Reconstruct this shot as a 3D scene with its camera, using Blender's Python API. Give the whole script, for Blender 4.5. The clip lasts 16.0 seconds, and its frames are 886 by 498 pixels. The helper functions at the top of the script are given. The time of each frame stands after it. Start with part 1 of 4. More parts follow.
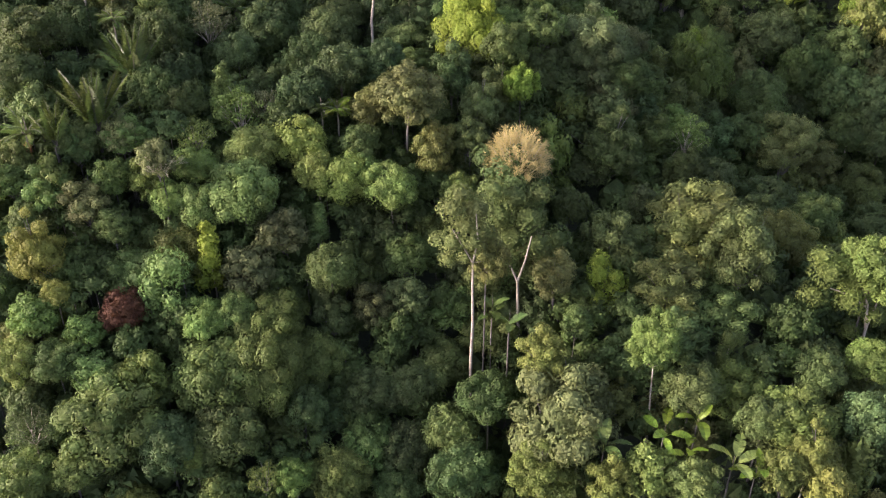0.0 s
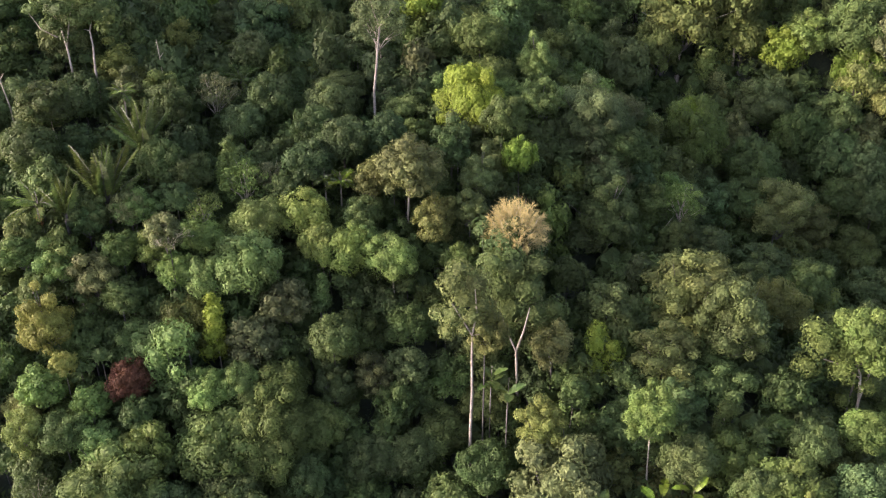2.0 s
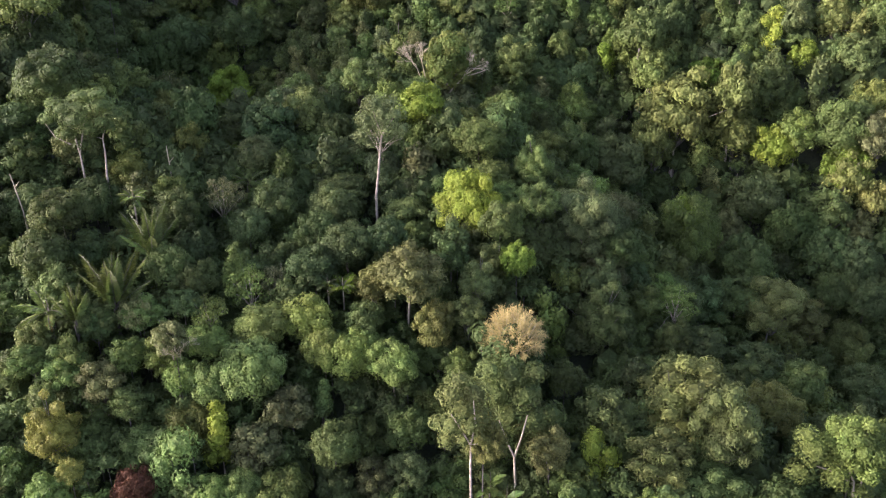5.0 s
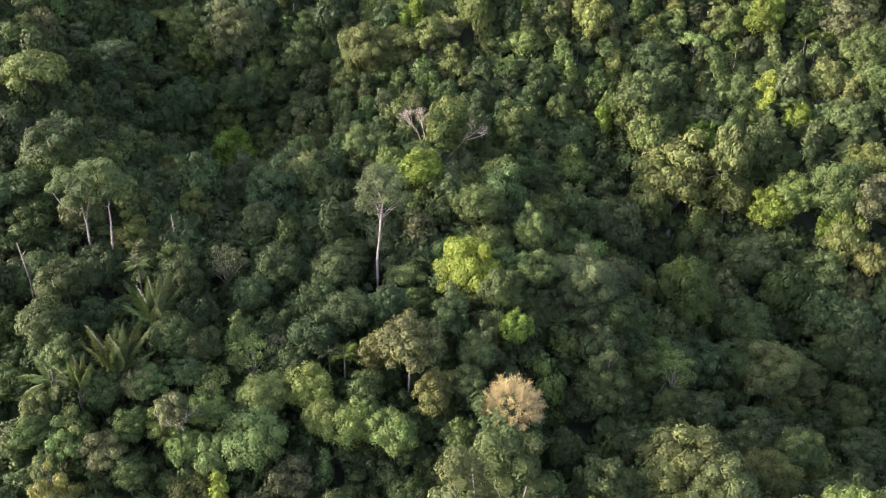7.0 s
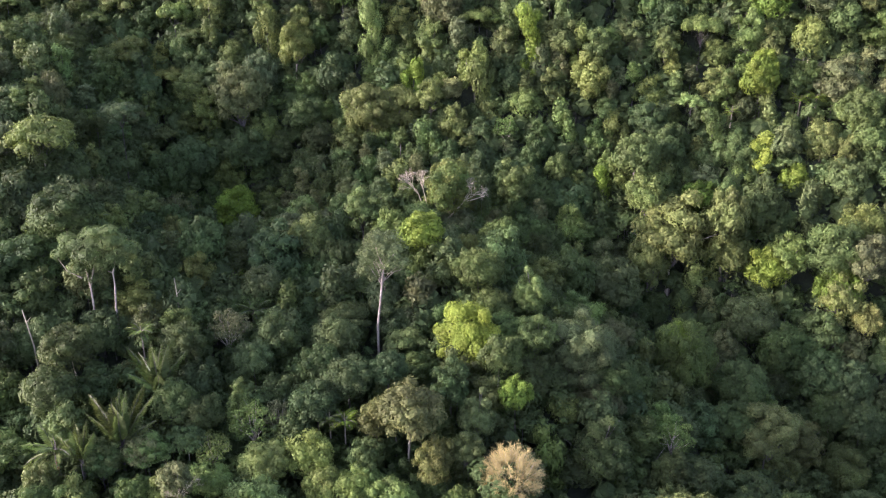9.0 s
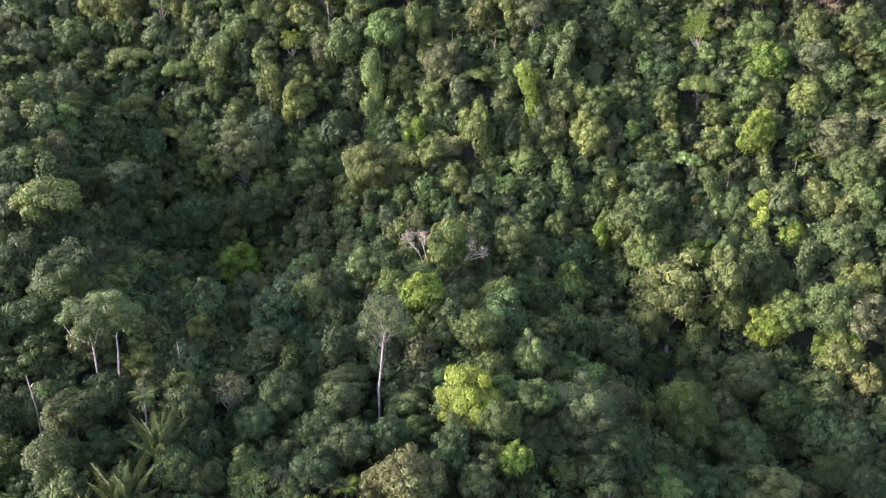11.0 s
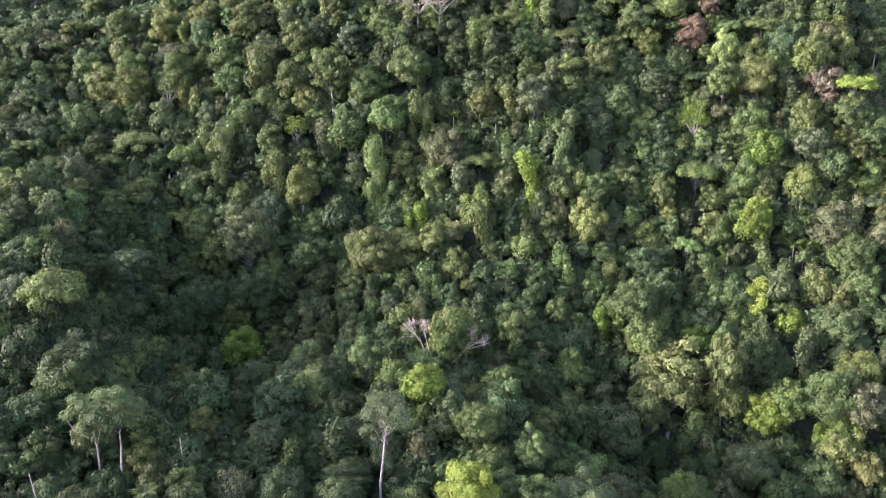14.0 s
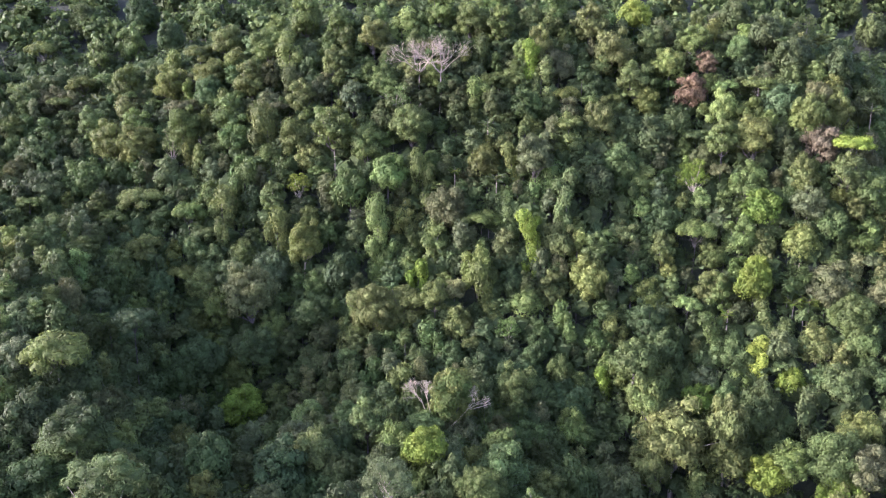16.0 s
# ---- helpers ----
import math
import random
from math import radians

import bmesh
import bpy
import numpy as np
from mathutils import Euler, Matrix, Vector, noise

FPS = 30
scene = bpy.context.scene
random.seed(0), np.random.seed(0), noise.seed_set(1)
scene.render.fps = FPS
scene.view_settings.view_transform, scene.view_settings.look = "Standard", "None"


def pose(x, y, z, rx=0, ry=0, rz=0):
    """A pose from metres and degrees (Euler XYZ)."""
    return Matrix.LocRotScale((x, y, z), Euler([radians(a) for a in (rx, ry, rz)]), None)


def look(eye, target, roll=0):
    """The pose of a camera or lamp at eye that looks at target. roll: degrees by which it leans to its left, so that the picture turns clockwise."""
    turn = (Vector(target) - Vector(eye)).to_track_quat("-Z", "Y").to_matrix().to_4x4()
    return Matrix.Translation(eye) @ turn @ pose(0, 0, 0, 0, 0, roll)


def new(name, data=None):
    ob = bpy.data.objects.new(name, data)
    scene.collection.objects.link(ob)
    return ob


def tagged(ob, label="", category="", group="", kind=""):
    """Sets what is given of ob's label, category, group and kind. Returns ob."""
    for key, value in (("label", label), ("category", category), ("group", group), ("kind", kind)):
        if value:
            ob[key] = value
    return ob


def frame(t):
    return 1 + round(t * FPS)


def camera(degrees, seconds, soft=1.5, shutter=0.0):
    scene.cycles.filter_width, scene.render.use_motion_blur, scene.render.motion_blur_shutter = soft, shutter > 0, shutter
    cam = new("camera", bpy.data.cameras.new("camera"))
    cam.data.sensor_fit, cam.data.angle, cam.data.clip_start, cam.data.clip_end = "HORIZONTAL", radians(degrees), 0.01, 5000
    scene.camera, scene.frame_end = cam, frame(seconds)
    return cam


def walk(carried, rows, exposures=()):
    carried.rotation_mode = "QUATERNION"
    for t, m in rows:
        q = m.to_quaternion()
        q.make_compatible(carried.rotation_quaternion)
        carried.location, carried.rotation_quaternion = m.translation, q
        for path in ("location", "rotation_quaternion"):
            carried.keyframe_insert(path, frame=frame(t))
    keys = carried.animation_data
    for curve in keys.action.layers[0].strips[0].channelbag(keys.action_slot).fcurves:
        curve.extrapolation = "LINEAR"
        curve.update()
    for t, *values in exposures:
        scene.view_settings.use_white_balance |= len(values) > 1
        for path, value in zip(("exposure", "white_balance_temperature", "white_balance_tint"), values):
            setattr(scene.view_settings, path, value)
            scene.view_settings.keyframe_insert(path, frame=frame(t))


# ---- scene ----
cam = camera(52.0, 16.0, 1.2)
EYE, TILT = 78.0, -33
# seconds, metres right, ahead and up of the first eye, degrees of yaw, pitch and roll
ROWS = [
    (0.0, 0.000, 0.000, 0.000, 0.000, 0.000, 0.000),
    (1.0, 0.128, -1.104, 1.690, 0.083, 1.205, -0.016),
    (2.0, 0.250, -2.191, 3.413, 0.153, 2.416, -0.028),
    (3.0, 0.366, -3.263, 5.164, 0.211, 3.625, -0.037),
    (4.0, 0.476, -4.321, 6.938, 0.262, 4.823, -0.044),
    (5.0, 0.579, -5.367, 8.732, 0.306, 6.004, -0.051),
    (6.0, 0.673, -6.402, 10.542, 0.345, 7.164, -0.059),
    (7.0, 0.759, -7.428, 12.364, 0.382, 8.301, -0.069),
    (8.0, 0.835, -8.447, 14.195, 0.417, 9.414, -0.081),
    (9.0, 0.900, -9.460, 16.034, 0.452, 10.504, -0.094),
    (10.0, 0.954, -10.470, 17.878, 0.486, 11.575, -0.110),
    (11.0, 0.995, -11.478, 19.724, 0.520, 12.632, -0.127),
    (12.0, 1.023, -12.487, 21.573, 0.553, 13.680, -0.144),
    (13.0, 1.036, -13.498, 23.423, 0.586, 14.730, -0.159),
    (14.0, 1.034, -14.514, 25.273, 0.618, 15.791, -0.173),
    (15.0, 1.015, -15.538, 27.124, 0.647, 16.876, -0.181),
    (16.0, 0.977, -16.571, 28.975, 0.672, 17.999, -0.184),
]
walk(cam, [(t, pose(0, 0, EYE, TILT) @ pose(x, y, z, 90 + pitch, roll, yaw)) for t, x, y, z, yaw, pitch, roll in ROWS],
     exposures=[(0.0, 1.46, 5640, 39), (16.0, 1.78, 4960, 53)])

# ---- light: a low warm sun from behind the camera's left shoulder, and a clear sky ----
SUN_ELEVATION, SUN_AZIMUTH = radians(17.5), radians(-96)   # azimuth counted from +y towards +x
world = bpy.data.worlds.new("sky")
scene.world = world
world.use_nodes = True
wn = world.node_tree
sky = wn.nodes.new("ShaderNodeTexSky")
sky.sky_type, sky.sun_disc = "NISHITA", False
sky.sun_elevation, sky.sun_rotation = SUN_ELEVATION, SUN_AZIMUTH
sky.air_density, sky.dust_density, sky.ozone_density = 1.0, 4.5, 0.4
hazy = wn.nodes.new("ShaderNodeHueSaturation")       # thin haze pales the blue
hazy.inputs["Saturation"].default_value = 0.68
wn.links.new(sky.outputs[0], hazy.inputs["Color"])
wn.links.new(hazy.outputs[0], wn.nodes["Background"].inputs[0])
wn.nodes["Background"].inputs[1].default_value = 0.27
sun = new("sun", bpy.data.lights.new("sun", "SUN"))
sun.data.energy, sun.data.angle, sun.data.color = 3.7, radians(0.6), (1.0, 0.85, 0.61)
to_sun = Vector((math.sin(SUN_AZIMUTH) * math.cos(SUN_ELEVATION), math.cos(SUN_AZIMUTH) * math.cos(SUN_ELEVATION), math.sin(SUN_ELEVATION)))
sun.matrix_world = look(to_sun * 300, (0, 0, 0))

# ---- materials ----


def node_material(name):
    m = bpy.data.materials.new(name)
    m.use_nodes = True
    m.node_tree.nodes.clear()
    return m, m.node_tree.nodes, m.node_tree.links


def leaf_material(name, gloss=0.66, through_light=0.32, grain=5.0):
    """Leaves take the tree's own colour (Object Info), vary leaf by leaf and in patches, and let some light through."""
    m, n, l = node_material(name)
    out, info, geo = n.new("ShaderNodeOutputMaterial"), n.new("ShaderNodeObjectInfo"), n.new("ShaderNodeNewGeometry")
    coord, patch, ramp, mixp = n.new("ShaderNodeTexCoord"), n.new("ShaderNodeTexNoise"), n.new("ShaderNodeMapRange"), n.new("ShaderNodeMapRange")
    hue, body, thin, mix = n.new("ShaderNodeHueSaturation"), n.new("ShaderNodeBsdfPrincipled"), n.new("ShaderNodeBsdfTranslucent"), n.new("ShaderNodeMixShader")
    patch.inputs["Scale"].default_value, patch.inputs["Detail"].default_value = 0.55, 3.0
    l.new(coord.outputs["Object"], patch.inputs["Vector"])
    ramp.inputs["To Min"].default_value, ramp.inputs["To Max"].default_value = 0.84, 1.18
    l.new(geo.outputs["Random Per Island"], ramp.inputs["Value"])
    mixp.inputs["From Min"].default_value, mixp.inputs["From Max"].default_value = 0.3, 0.7
    mixp.inputs["To Min"].default_value, mixp.inputs["To Max"].default_value = 0.485, 0.503
    l.new(patch.outputs[0], mixp.inputs["Value"])
    l.new(mixp.outputs[0], hue.inputs["Hue"])
    # the single leaves of a spray, each a little lighter or darker and tilted its own way
    cell, tone, both, relief = n.new("ShaderNodeTexVoronoi"), n.new("ShaderNodeMapRange"), n.new("ShaderNodeMath"), n.new("ShaderNodeBump")
    cell.inputs["Scale"].default_value = grain
    l.new(coord.outputs["Object"], cell.inputs["Vector"])
    tone.inputs["To Min"].default_value, tone.inputs["To Max"].default_value = 0.7, 1.3
    l.new(cell.outputs["Color"], tone.inputs["Value"])
    both.operation = "MULTIPLY"
    l.new(ramp.outputs[0], both.inputs[0])
    l.new(tone.outputs[0], both.inputs[1])
    relief.inputs["Strength"].default_value, relief.inputs["Distance"].default_value = 0.35, 0.04
    l.new(cell.outputs["Distance"], relief.inputs["Height"])
    l.new(relief.outputs[0], body.inputs["Normal"])
    broad, swing, last = n.new("ShaderNodeTexNoise"), n.new("ShaderNodeMapRange"), n.new("ShaderNodeMath")
    broad.inputs["Scale"].default_value, broad.inputs["Detail"].default_value = 0.2, 2.0
    l.new(geo.outputs["Position"], broad.inputs["Vector"])
    swing.inputs["From Min"].default_value, swing.inputs["From Max"].default_value = 0.32, 0.68
    swing.inputs["To Min"].default_value, swing.inputs["To Max"].default_value = 0.72, 1.32
    l.new(broad.outputs[0], swing.inputs["Value"])
    last.operation = "MULTIPLY"
    l.new(both.outputs[0], last.inputs[0])
    l.new(swing.outputs[0], last.inputs[1])
    l.new(last.outputs[0], hue.inputs["Value"])
    hue.inputs["Saturation"].default_value = 1.02
    l.new(info.outputs["Color"], hue.inputs["Color"])
    l.new(hue.outputs[0], body.inputs["Base Color"])
    l.new(hue.outputs[0], thin.inputs["Color"])
    body.inputs["Roughness"].default_value = gloss
    body.inputs["Specular IOR Level"].default_value = 0.13
    mix.inputs[0].default_value = through_light
    l.new(body.outputs[0], mix.inputs[1])
    l.new(thin.outputs[0], mix.inputs[2])
    l.new(mix.outputs[0], out.inputs[0])
    return m


def mottled(name, dark, light, scale, bump, rough=0.9):
    """A rough natural surface: two colours in patches, finer grain over them, and relief."""
    m, n, l = node_material(name)
    out, body = n.new("ShaderNodeOutputMaterial"), n.new("ShaderNodeBsdfPrincipled")
    coord, big, fine, add, ramp, relief = (n.new("ShaderNodeTexCoord"), n.new("ShaderNodeTexNoise"), n.new("ShaderNodeTexNoise"),
                                           n.new("ShaderNodeMath"), n.new("ShaderNodeValToRGB"), n.new("ShaderNodeBump"))
    big.inputs["Scale"].default_value, big.inputs["Detail"].default_value = scale, 6
    fine.inputs["Scale"].default_value, fine.inputs["Detail"].default_value = scale * 9, 5
    for t in (big, fine):
        l.new(coord.outputs["Object"], t.inputs["Vector"])
    add.operation = "MULTIPLY"
    l.new(big.outputs[0], add.inputs[0])
    l.new(fine.outputs[0], add.inputs[1])
    ramp.color_ramp.elements[0].position, ramp.color_ramp.elements[1].position = 0.14, 0.4
    ramp.color_ramp.elements[0].color, ramp.color_ramp.elements[1].color = (*dark, 1), (*light, 1)
    l.new(add.outputs[0], ramp.inputs[0])
    l.new(ramp.outputs[0], body.inputs["Base Color"])
    relief.inputs["Strength"].default_value = bump
    relief.inputs["Distance"].default_value = 0.05
    l.new(fine.outputs[0], relief.inputs["Height"])
    l.new(relief.outputs[0], body.inputs["Normal"])
    body.inputs["Roughness"].default_value = rough
    l.new(body.outputs[0], out.inputs[0])
    return m


LEAF = leaf_material("leaf")
FROND = leaf_material("frond", 0.42, 0.3)
PADDLE = leaf_material("paddle_leaf", 0.35, 0.35, 1.2)
BARK = mottled("pale_bark", (0.13, 0.112, 0.075), (0.34, 0.305, 0.215), 1.2, 0.5)
DARK_BARK = mottled("dark_bark", (0.042, 0.038, 0.030), (0.135, 0.125, 0.098), 1.5, 0.6)
WHITE_WOOD = mottled("bleached_wood", (0.18, 0.160, 0.092), (0.34, 0.306, 0.190), 1.5, 0.3)
TAN_TWIG = mottled("tan_twig", (0.17, 0.143, 0.040), (0.325, 0.276, 0.078), 2.0, 0.3)
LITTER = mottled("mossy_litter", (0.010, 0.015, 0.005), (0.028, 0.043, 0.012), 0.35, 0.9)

# base colours of the crowns; F has sunlight on the front left mixed in
HUES = {
    "G": (0.064, 0.098, 0.024), "M": (0.094, 0.142, 0.032), "F": (0.120, 0.170, 0.036), "D": (0.049, 0.076, 0.021), "L": (0.104, 0.160, 0.018),
    "O": (0.080, 0.102, 0.027), "W": (0.084, 0.116, 0.026), "S": (0.084, 0.108, 0.036), "P": (0.070, 0.090, 0.029),
    "Y": (0.138, 0.148, 0.032), "R": (0.078, 0.042, 0.017), "R2": (0.115, 0.094, 0.044), "T": (0.42, 0.27, 0.11), "B": (0.5, 0.45, 0.38),
}
WORDS = {"G": "mid-green", "M": "fresh green", "F": "sun-brightened green", "D": "dark green", "L": "bright lime-green", "O": "olive-brown", "W": "sunlit yellow-green",
         "S": "silvery green", "P": "dull grey-green", "Y": "golden yellow-green", "R": "dark rust-red", "R2": "withered brown", "T": "tan", "B": "bleached"}

# ---- the hillside ----
SLOPE, LEVEL, SPREAD = 0.566, -21.91, 14
# swellings and hollows of the slope on a net: columns across from -90 m, 22.5 m apart, each from y = 48, 17.5 m apart
SWELL = [
    (0.0, 0.0, 0.0, -0.0, 0.4, 0.6, 2.8, 0.3, -1.3, 1.0, -1.9),
    (0.1, 0.7, 1.9, 1.8, 5.4, 6.7, 4.5, -1.5, -3.5, 3.5, -0.3),
    (0.1, 1.4, 3.9, 4.1, 5.0, -1.7, -12.7, -1.8, 2.3, 6.4, 0.7),
    (0.3, -0.3, 4.3, -1.1, 0.1, 0.5, -9.6, -0.9, 6.2, 7.7, 2.4),
    (-1.1, -7.3, 3.6, 3.3, 0.6, 1.1, -4.7, -0.6, 6.3, 9.2, 2.2),
    (1.6, 7.1, 1.3, -1.5, 3.3, -9.4, -7.1, 9.0, 5.7, 8.1, 1.9),
    (-1.5, 2.2, 1.6, -6.4, -7.1, -7.1, -0.6, -0.6, 5.3, 7.6, 0.0),
    (0.3, 1.7, 0.2, -9.7, -12.6, -2.5, 0.7, 10.4, 12.4, 5.5, -1.0),
    (0.0, 0.0, -0.1, -0.6, 0.6, 1.6, 1.2, 3.4, 3.1, 0.8, -2.2),
]
# glades and dark gaps between the spurs: x, y, half-width, depth
HOLLOWS = [(4, 70, 5, 5), (9, 74, 4, 4), (24, 64, 6, 4), (15, 91, 4, 6), (44, 73, 4, 6), (-45, 104, 4, 4), (-8, 106, 4, 4), (34, 134, 7, 6), (-38, 141, 11, 5)]
SOIL_DEPTH = 9.0                                 # from the tops of the crowns down to the soil


def canopy(x, y):
    """The height of the forest's upper surface."""
    z = SLOPE * min(y, 300.0) + LEVEL + (0.1 * (y - 300.0) if y > 300 else 0.0)
    if y < 30:
        z += (30 - y) * 0.3
    for i, column in enumerate(SWELL):
        for j, h in enumerate(column):
            z += h * math.exp(-((x + 90 - 22.5 * i) ** 2 + (y - 48 - 17.5 * j) ** 2) / (2 * SPREAD * SPREAD))
    for hx, hy, half, deep in HOLLOWS:
        z -= deep * math.exp(-((x - hx) ** 2 + (y - hy) ** 2) / (2 * half * half))
    return z


def ground(x, y):
    return canopy(x, y) - SOIL_DEPTH


def mesh_object(name, verts, faces, mats, slots=None, smooth=False, parent=None):
    me = bpy.data.meshes.new(name)
    me.from_pydata([tuple(v) for v in verts], [], faces)
    for m in mats:
        me.materials.append(m)
    if slots is not None:
        me.polygons.foreach_set("material_index", slots)
    if smooth:
        me.polygons.foreach_set("use_smooth", [True] * len(me.polygons))
    ob = new(name, me)
    ob.parent = parent
    return ob


def build_ground():
    def line(lo, hi, near_lo, near_hi, step):
        a = list(np.arange(near_lo, near_hi + 0.1, step))
        left, right, d = [], [], step
        while (left[-1] if left else near_lo) > lo:
            d *= 1.5
            left.append((left[-1] if left else near_lo) - d)
        d = step
        while (right[-1] if right else near_hi) < hi:
            d *= 1.5
            right.append((right[-1] if right else near_hi) + d)
        return left[::-1] + a + right
    xs, ys = line(-2500, 2500, -110, 110, 2.5), line(-2500, 2500, 10, 255, 2.5)
    verts = [(x, y, ground(x, y) + (0.6 * noise.noise(Vector((x * 0.13, y * 0.13, 0))) + 0.3 * noise.noise(Vector((x * 0.5, y * 0.5, 7))))) for y in ys for x in xs]
    w = len(xs)
    faces = [(j * w + i, j * w + i + 1, (j + 1) * w + i + 1, (j + 1) * w + i) for j in range(len(ys) - 1) for i in range(w - 1)]
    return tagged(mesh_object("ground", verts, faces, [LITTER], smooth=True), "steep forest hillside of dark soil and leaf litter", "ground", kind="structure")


build_ground()

# ---- pieces of trees ----


def fan(count, seed):
    """Evenly spread directions over a sphere."""
    r = np.random.default_rng(seed)
    i = np.arange(count) + 0.5
    z = 1 - 2 * i / count
    a = i * 2.399963 + r.uniform(0, 6.28)
    s = np.sqrt(1 - z * z)
    return np.stack([s * np.cos(a), s * np.sin(a), z], 1)


def unit(v):
    return v / np.maximum(np.linalg.norm(v, axis=-1, keepdims=True), 1e-9)


def leaves(points, normals, length, width, r, droop=0.35, loose=0.55):
    """Pointed leaf sprays lying loosely along a surface, one triangle each: verts and faces."""
    k = len(points)
    n = unit(unit(normals) + r.normal(0, 0.62 * loose, (k, 3)))
    side = unit(np.cross(n, r.normal(0, 1, (k, 3))))
    along = unit(np.cross(side, n) + np.array([0, 0, -droop]))
    side = unit(np.cross(n, along))
    ln = (length * r.uniform(0.6, 1.4, k))[:, None]
    wd = (width * r.uniform(0.7, 1.3, k))[:, None]
    base, tip = points - along * ln * 0.35, points + along * ln * 0.65
    skew = r.uniform(-0.3, 0.3, k)[:, None] * ln * along
    v = np.stack([base + side * wd * 0.5 + skew, tip, base - side * wd * 0.5 - skew], 1).reshape(-1, 3)
    i = np.arange(k) * 3
    return v, np.stack([i, i + 1, i + 2], 1)


def lump(centre, radius, squash, seed):
    """The dense inside of a leaf clump: a knobbly low ball, hidden under its leaves."""
    bm = bmesh.new()
    bmesh.ops.create_icosphere(bm, subdivisions=1, radius=1.0)
    v = np.array([p.co[:] for p in bm.verts])
    f = [[q.index for q in p.verts] for p in bm.faces]
    bm.free()
    r = np.random.default_rng(seed)
    v = v * r.uniform(0.8, 1.05, (len(v), 1))
    return v * np.array([radius, radius, radius * squash]) + centre, f


def tube(path, radii, sides=5):
    path = np.asarray(path, float)
    verts, faces = [], []
    for i, p in enumerate(path):
        d = path[min(i + 1, len(path) - 1)] - path[max(i - 1, 0)]
        d = d / (np.linalg.norm(d) + 1e-9)
        u = np.cross(d, (0.31, 0.95, 0.05) if abs(d[2]) > 0.5 else (0, 0, 1))
        u /= np.linalg.norm(u) + 1e-9
        w = np.cross(d, u)
        for s in range(sides):
            a = 6.28318 * s / sides
            verts.append(p + radii[i] * (math.cos(a) * u + math.sin(a) * w))
    for i in range(len(path) - 1):
        for s in range(sides):
            a, b = i * sides + s, i * sides + (s + 1) % sides
            faces.append((a, b, b + sides, a + sides))
    return verts, faces


class Soup:
    """Collects vertices and faces for one mesh."""

    def __init__(self):
        self.v, self.f, self.s, self.n = [], [], [], 0

    def add(self, vf, slot=0):
        v, f = vf
        v = np.asarray(v, float)
        self.v.append(v)
        self.f += [tuple(int(q) + self.n for q in face) for face in f]
        self.s += [slot] * len(f)
        self.n += len(v)

    def mesh(self, name, mats, smooth=False):
        me = bpy.data.meshes.new(name)
        me.from_pydata(np.concatenate(self.v).tolist(), [], self.f)
        for m in mats:
            me.materials.append(m)
        me.polygons.foreach_set("material_index", self.s)
        if smooth:
            me.polygons.foreach_set("use_smooth", [True] * len(me.polygons))
        return me


LEAF_LENGTH, LEAF_WIDTH = 0.27, 0.20
FAR_LENGTH, FAR_WIDTH = 0.40, 0.30        # whole sprays, for trees more than 125 m up the slope


def crown_from_lobes(lobes, seed, density, length=LEAF_LENGTH, width=LEAF_WIDTH, droop=0.35, loose=0.55, core=0.76, under=-0.55):
    """A crown of leaf clumps: lobes are rows of centre x, y, z, radius and squash."""
    r = np.random.default_rng(seed)
    soup = Soup()
    L = np.array(lobes, float)
    for i, (cx, cy, cz, rad, sq) in enumerate(L):
        k = max(12, int(density * 4 * math.pi * rad * rad * (0.45 + 0.55 * sq)))
        d = unit(fan(k, seed * 91 + i) + r.normal(0, 0.06, (k, 3)))
        wob = 1 + 0.16 * np.sin(d[:, 0] * 5 + i) * np.sin(d[:, 1] * 4.3 + 2 * i) + r.normal(0, 0.055, k)
        p = d * np.array([rad, rad, rad * sq]) * wob[:, None] + (cx, cy, cz)
        keep = d[:, 2] > under + r.uniform(-0.25, 0.25, k)
        for j, (ox, oy, oz, orad, osq) in enumerate(L):
            if j != i:
                q = (p - (ox, oy, oz)) / np.array([orad, orad, orad * osq])
                keep &= (q * q).sum(1) > 0.72
        if keep.any():
            soup.add(leaves(p[keep], d[keep] / np.array([1, 1, sq]) + (0, 0, 0.25), length, width, r, droop, loose))
        if core:
            soup.add(lump((cx, cy, cz), rad * core, sq, seed * 17 + i))
    return soup


def lobes_dome(R, seed, knobs):
    r = np.random.default_rng(seed)
    out = [(0, 0, 0, R * 0.84, 0.8)]
    for d in fan(knobs, seed):
        if d[2] < -0.35:
            continue
        d = d + r.normal(0, 0.12, 3)
        rad = R * r.uniform(0.17, 0.30)
        out.append((d[0] * (R - rad), d[1] * (R - rad), d[2] * (R - rad) * 0.88, rad, r.uniform(0.7, 0.95)))
    return out


def lobes_cloud(R, seed, knobs):
    """Separate billows at uneven heights, with gaps between them."""
    r = np.random.default_rng(seed)
    out = []
    for d in fan(knobs, seed):
        rad = R * r.uniform(0.17, 0.33)
        reach = (R - rad) * r.uniform(0.75, 1.12)
        if d[2] < -0.75:
            continue
        out.append((d[0] * reach, d[1] * reach, d[2] * reach * 0.92 + r.normal(0, 0.12) * R, rad, r.uniform(0.6, 0.85)))
    out.append((0, 0, -0.05 * R, R * 0.64, 0.8))
    return out


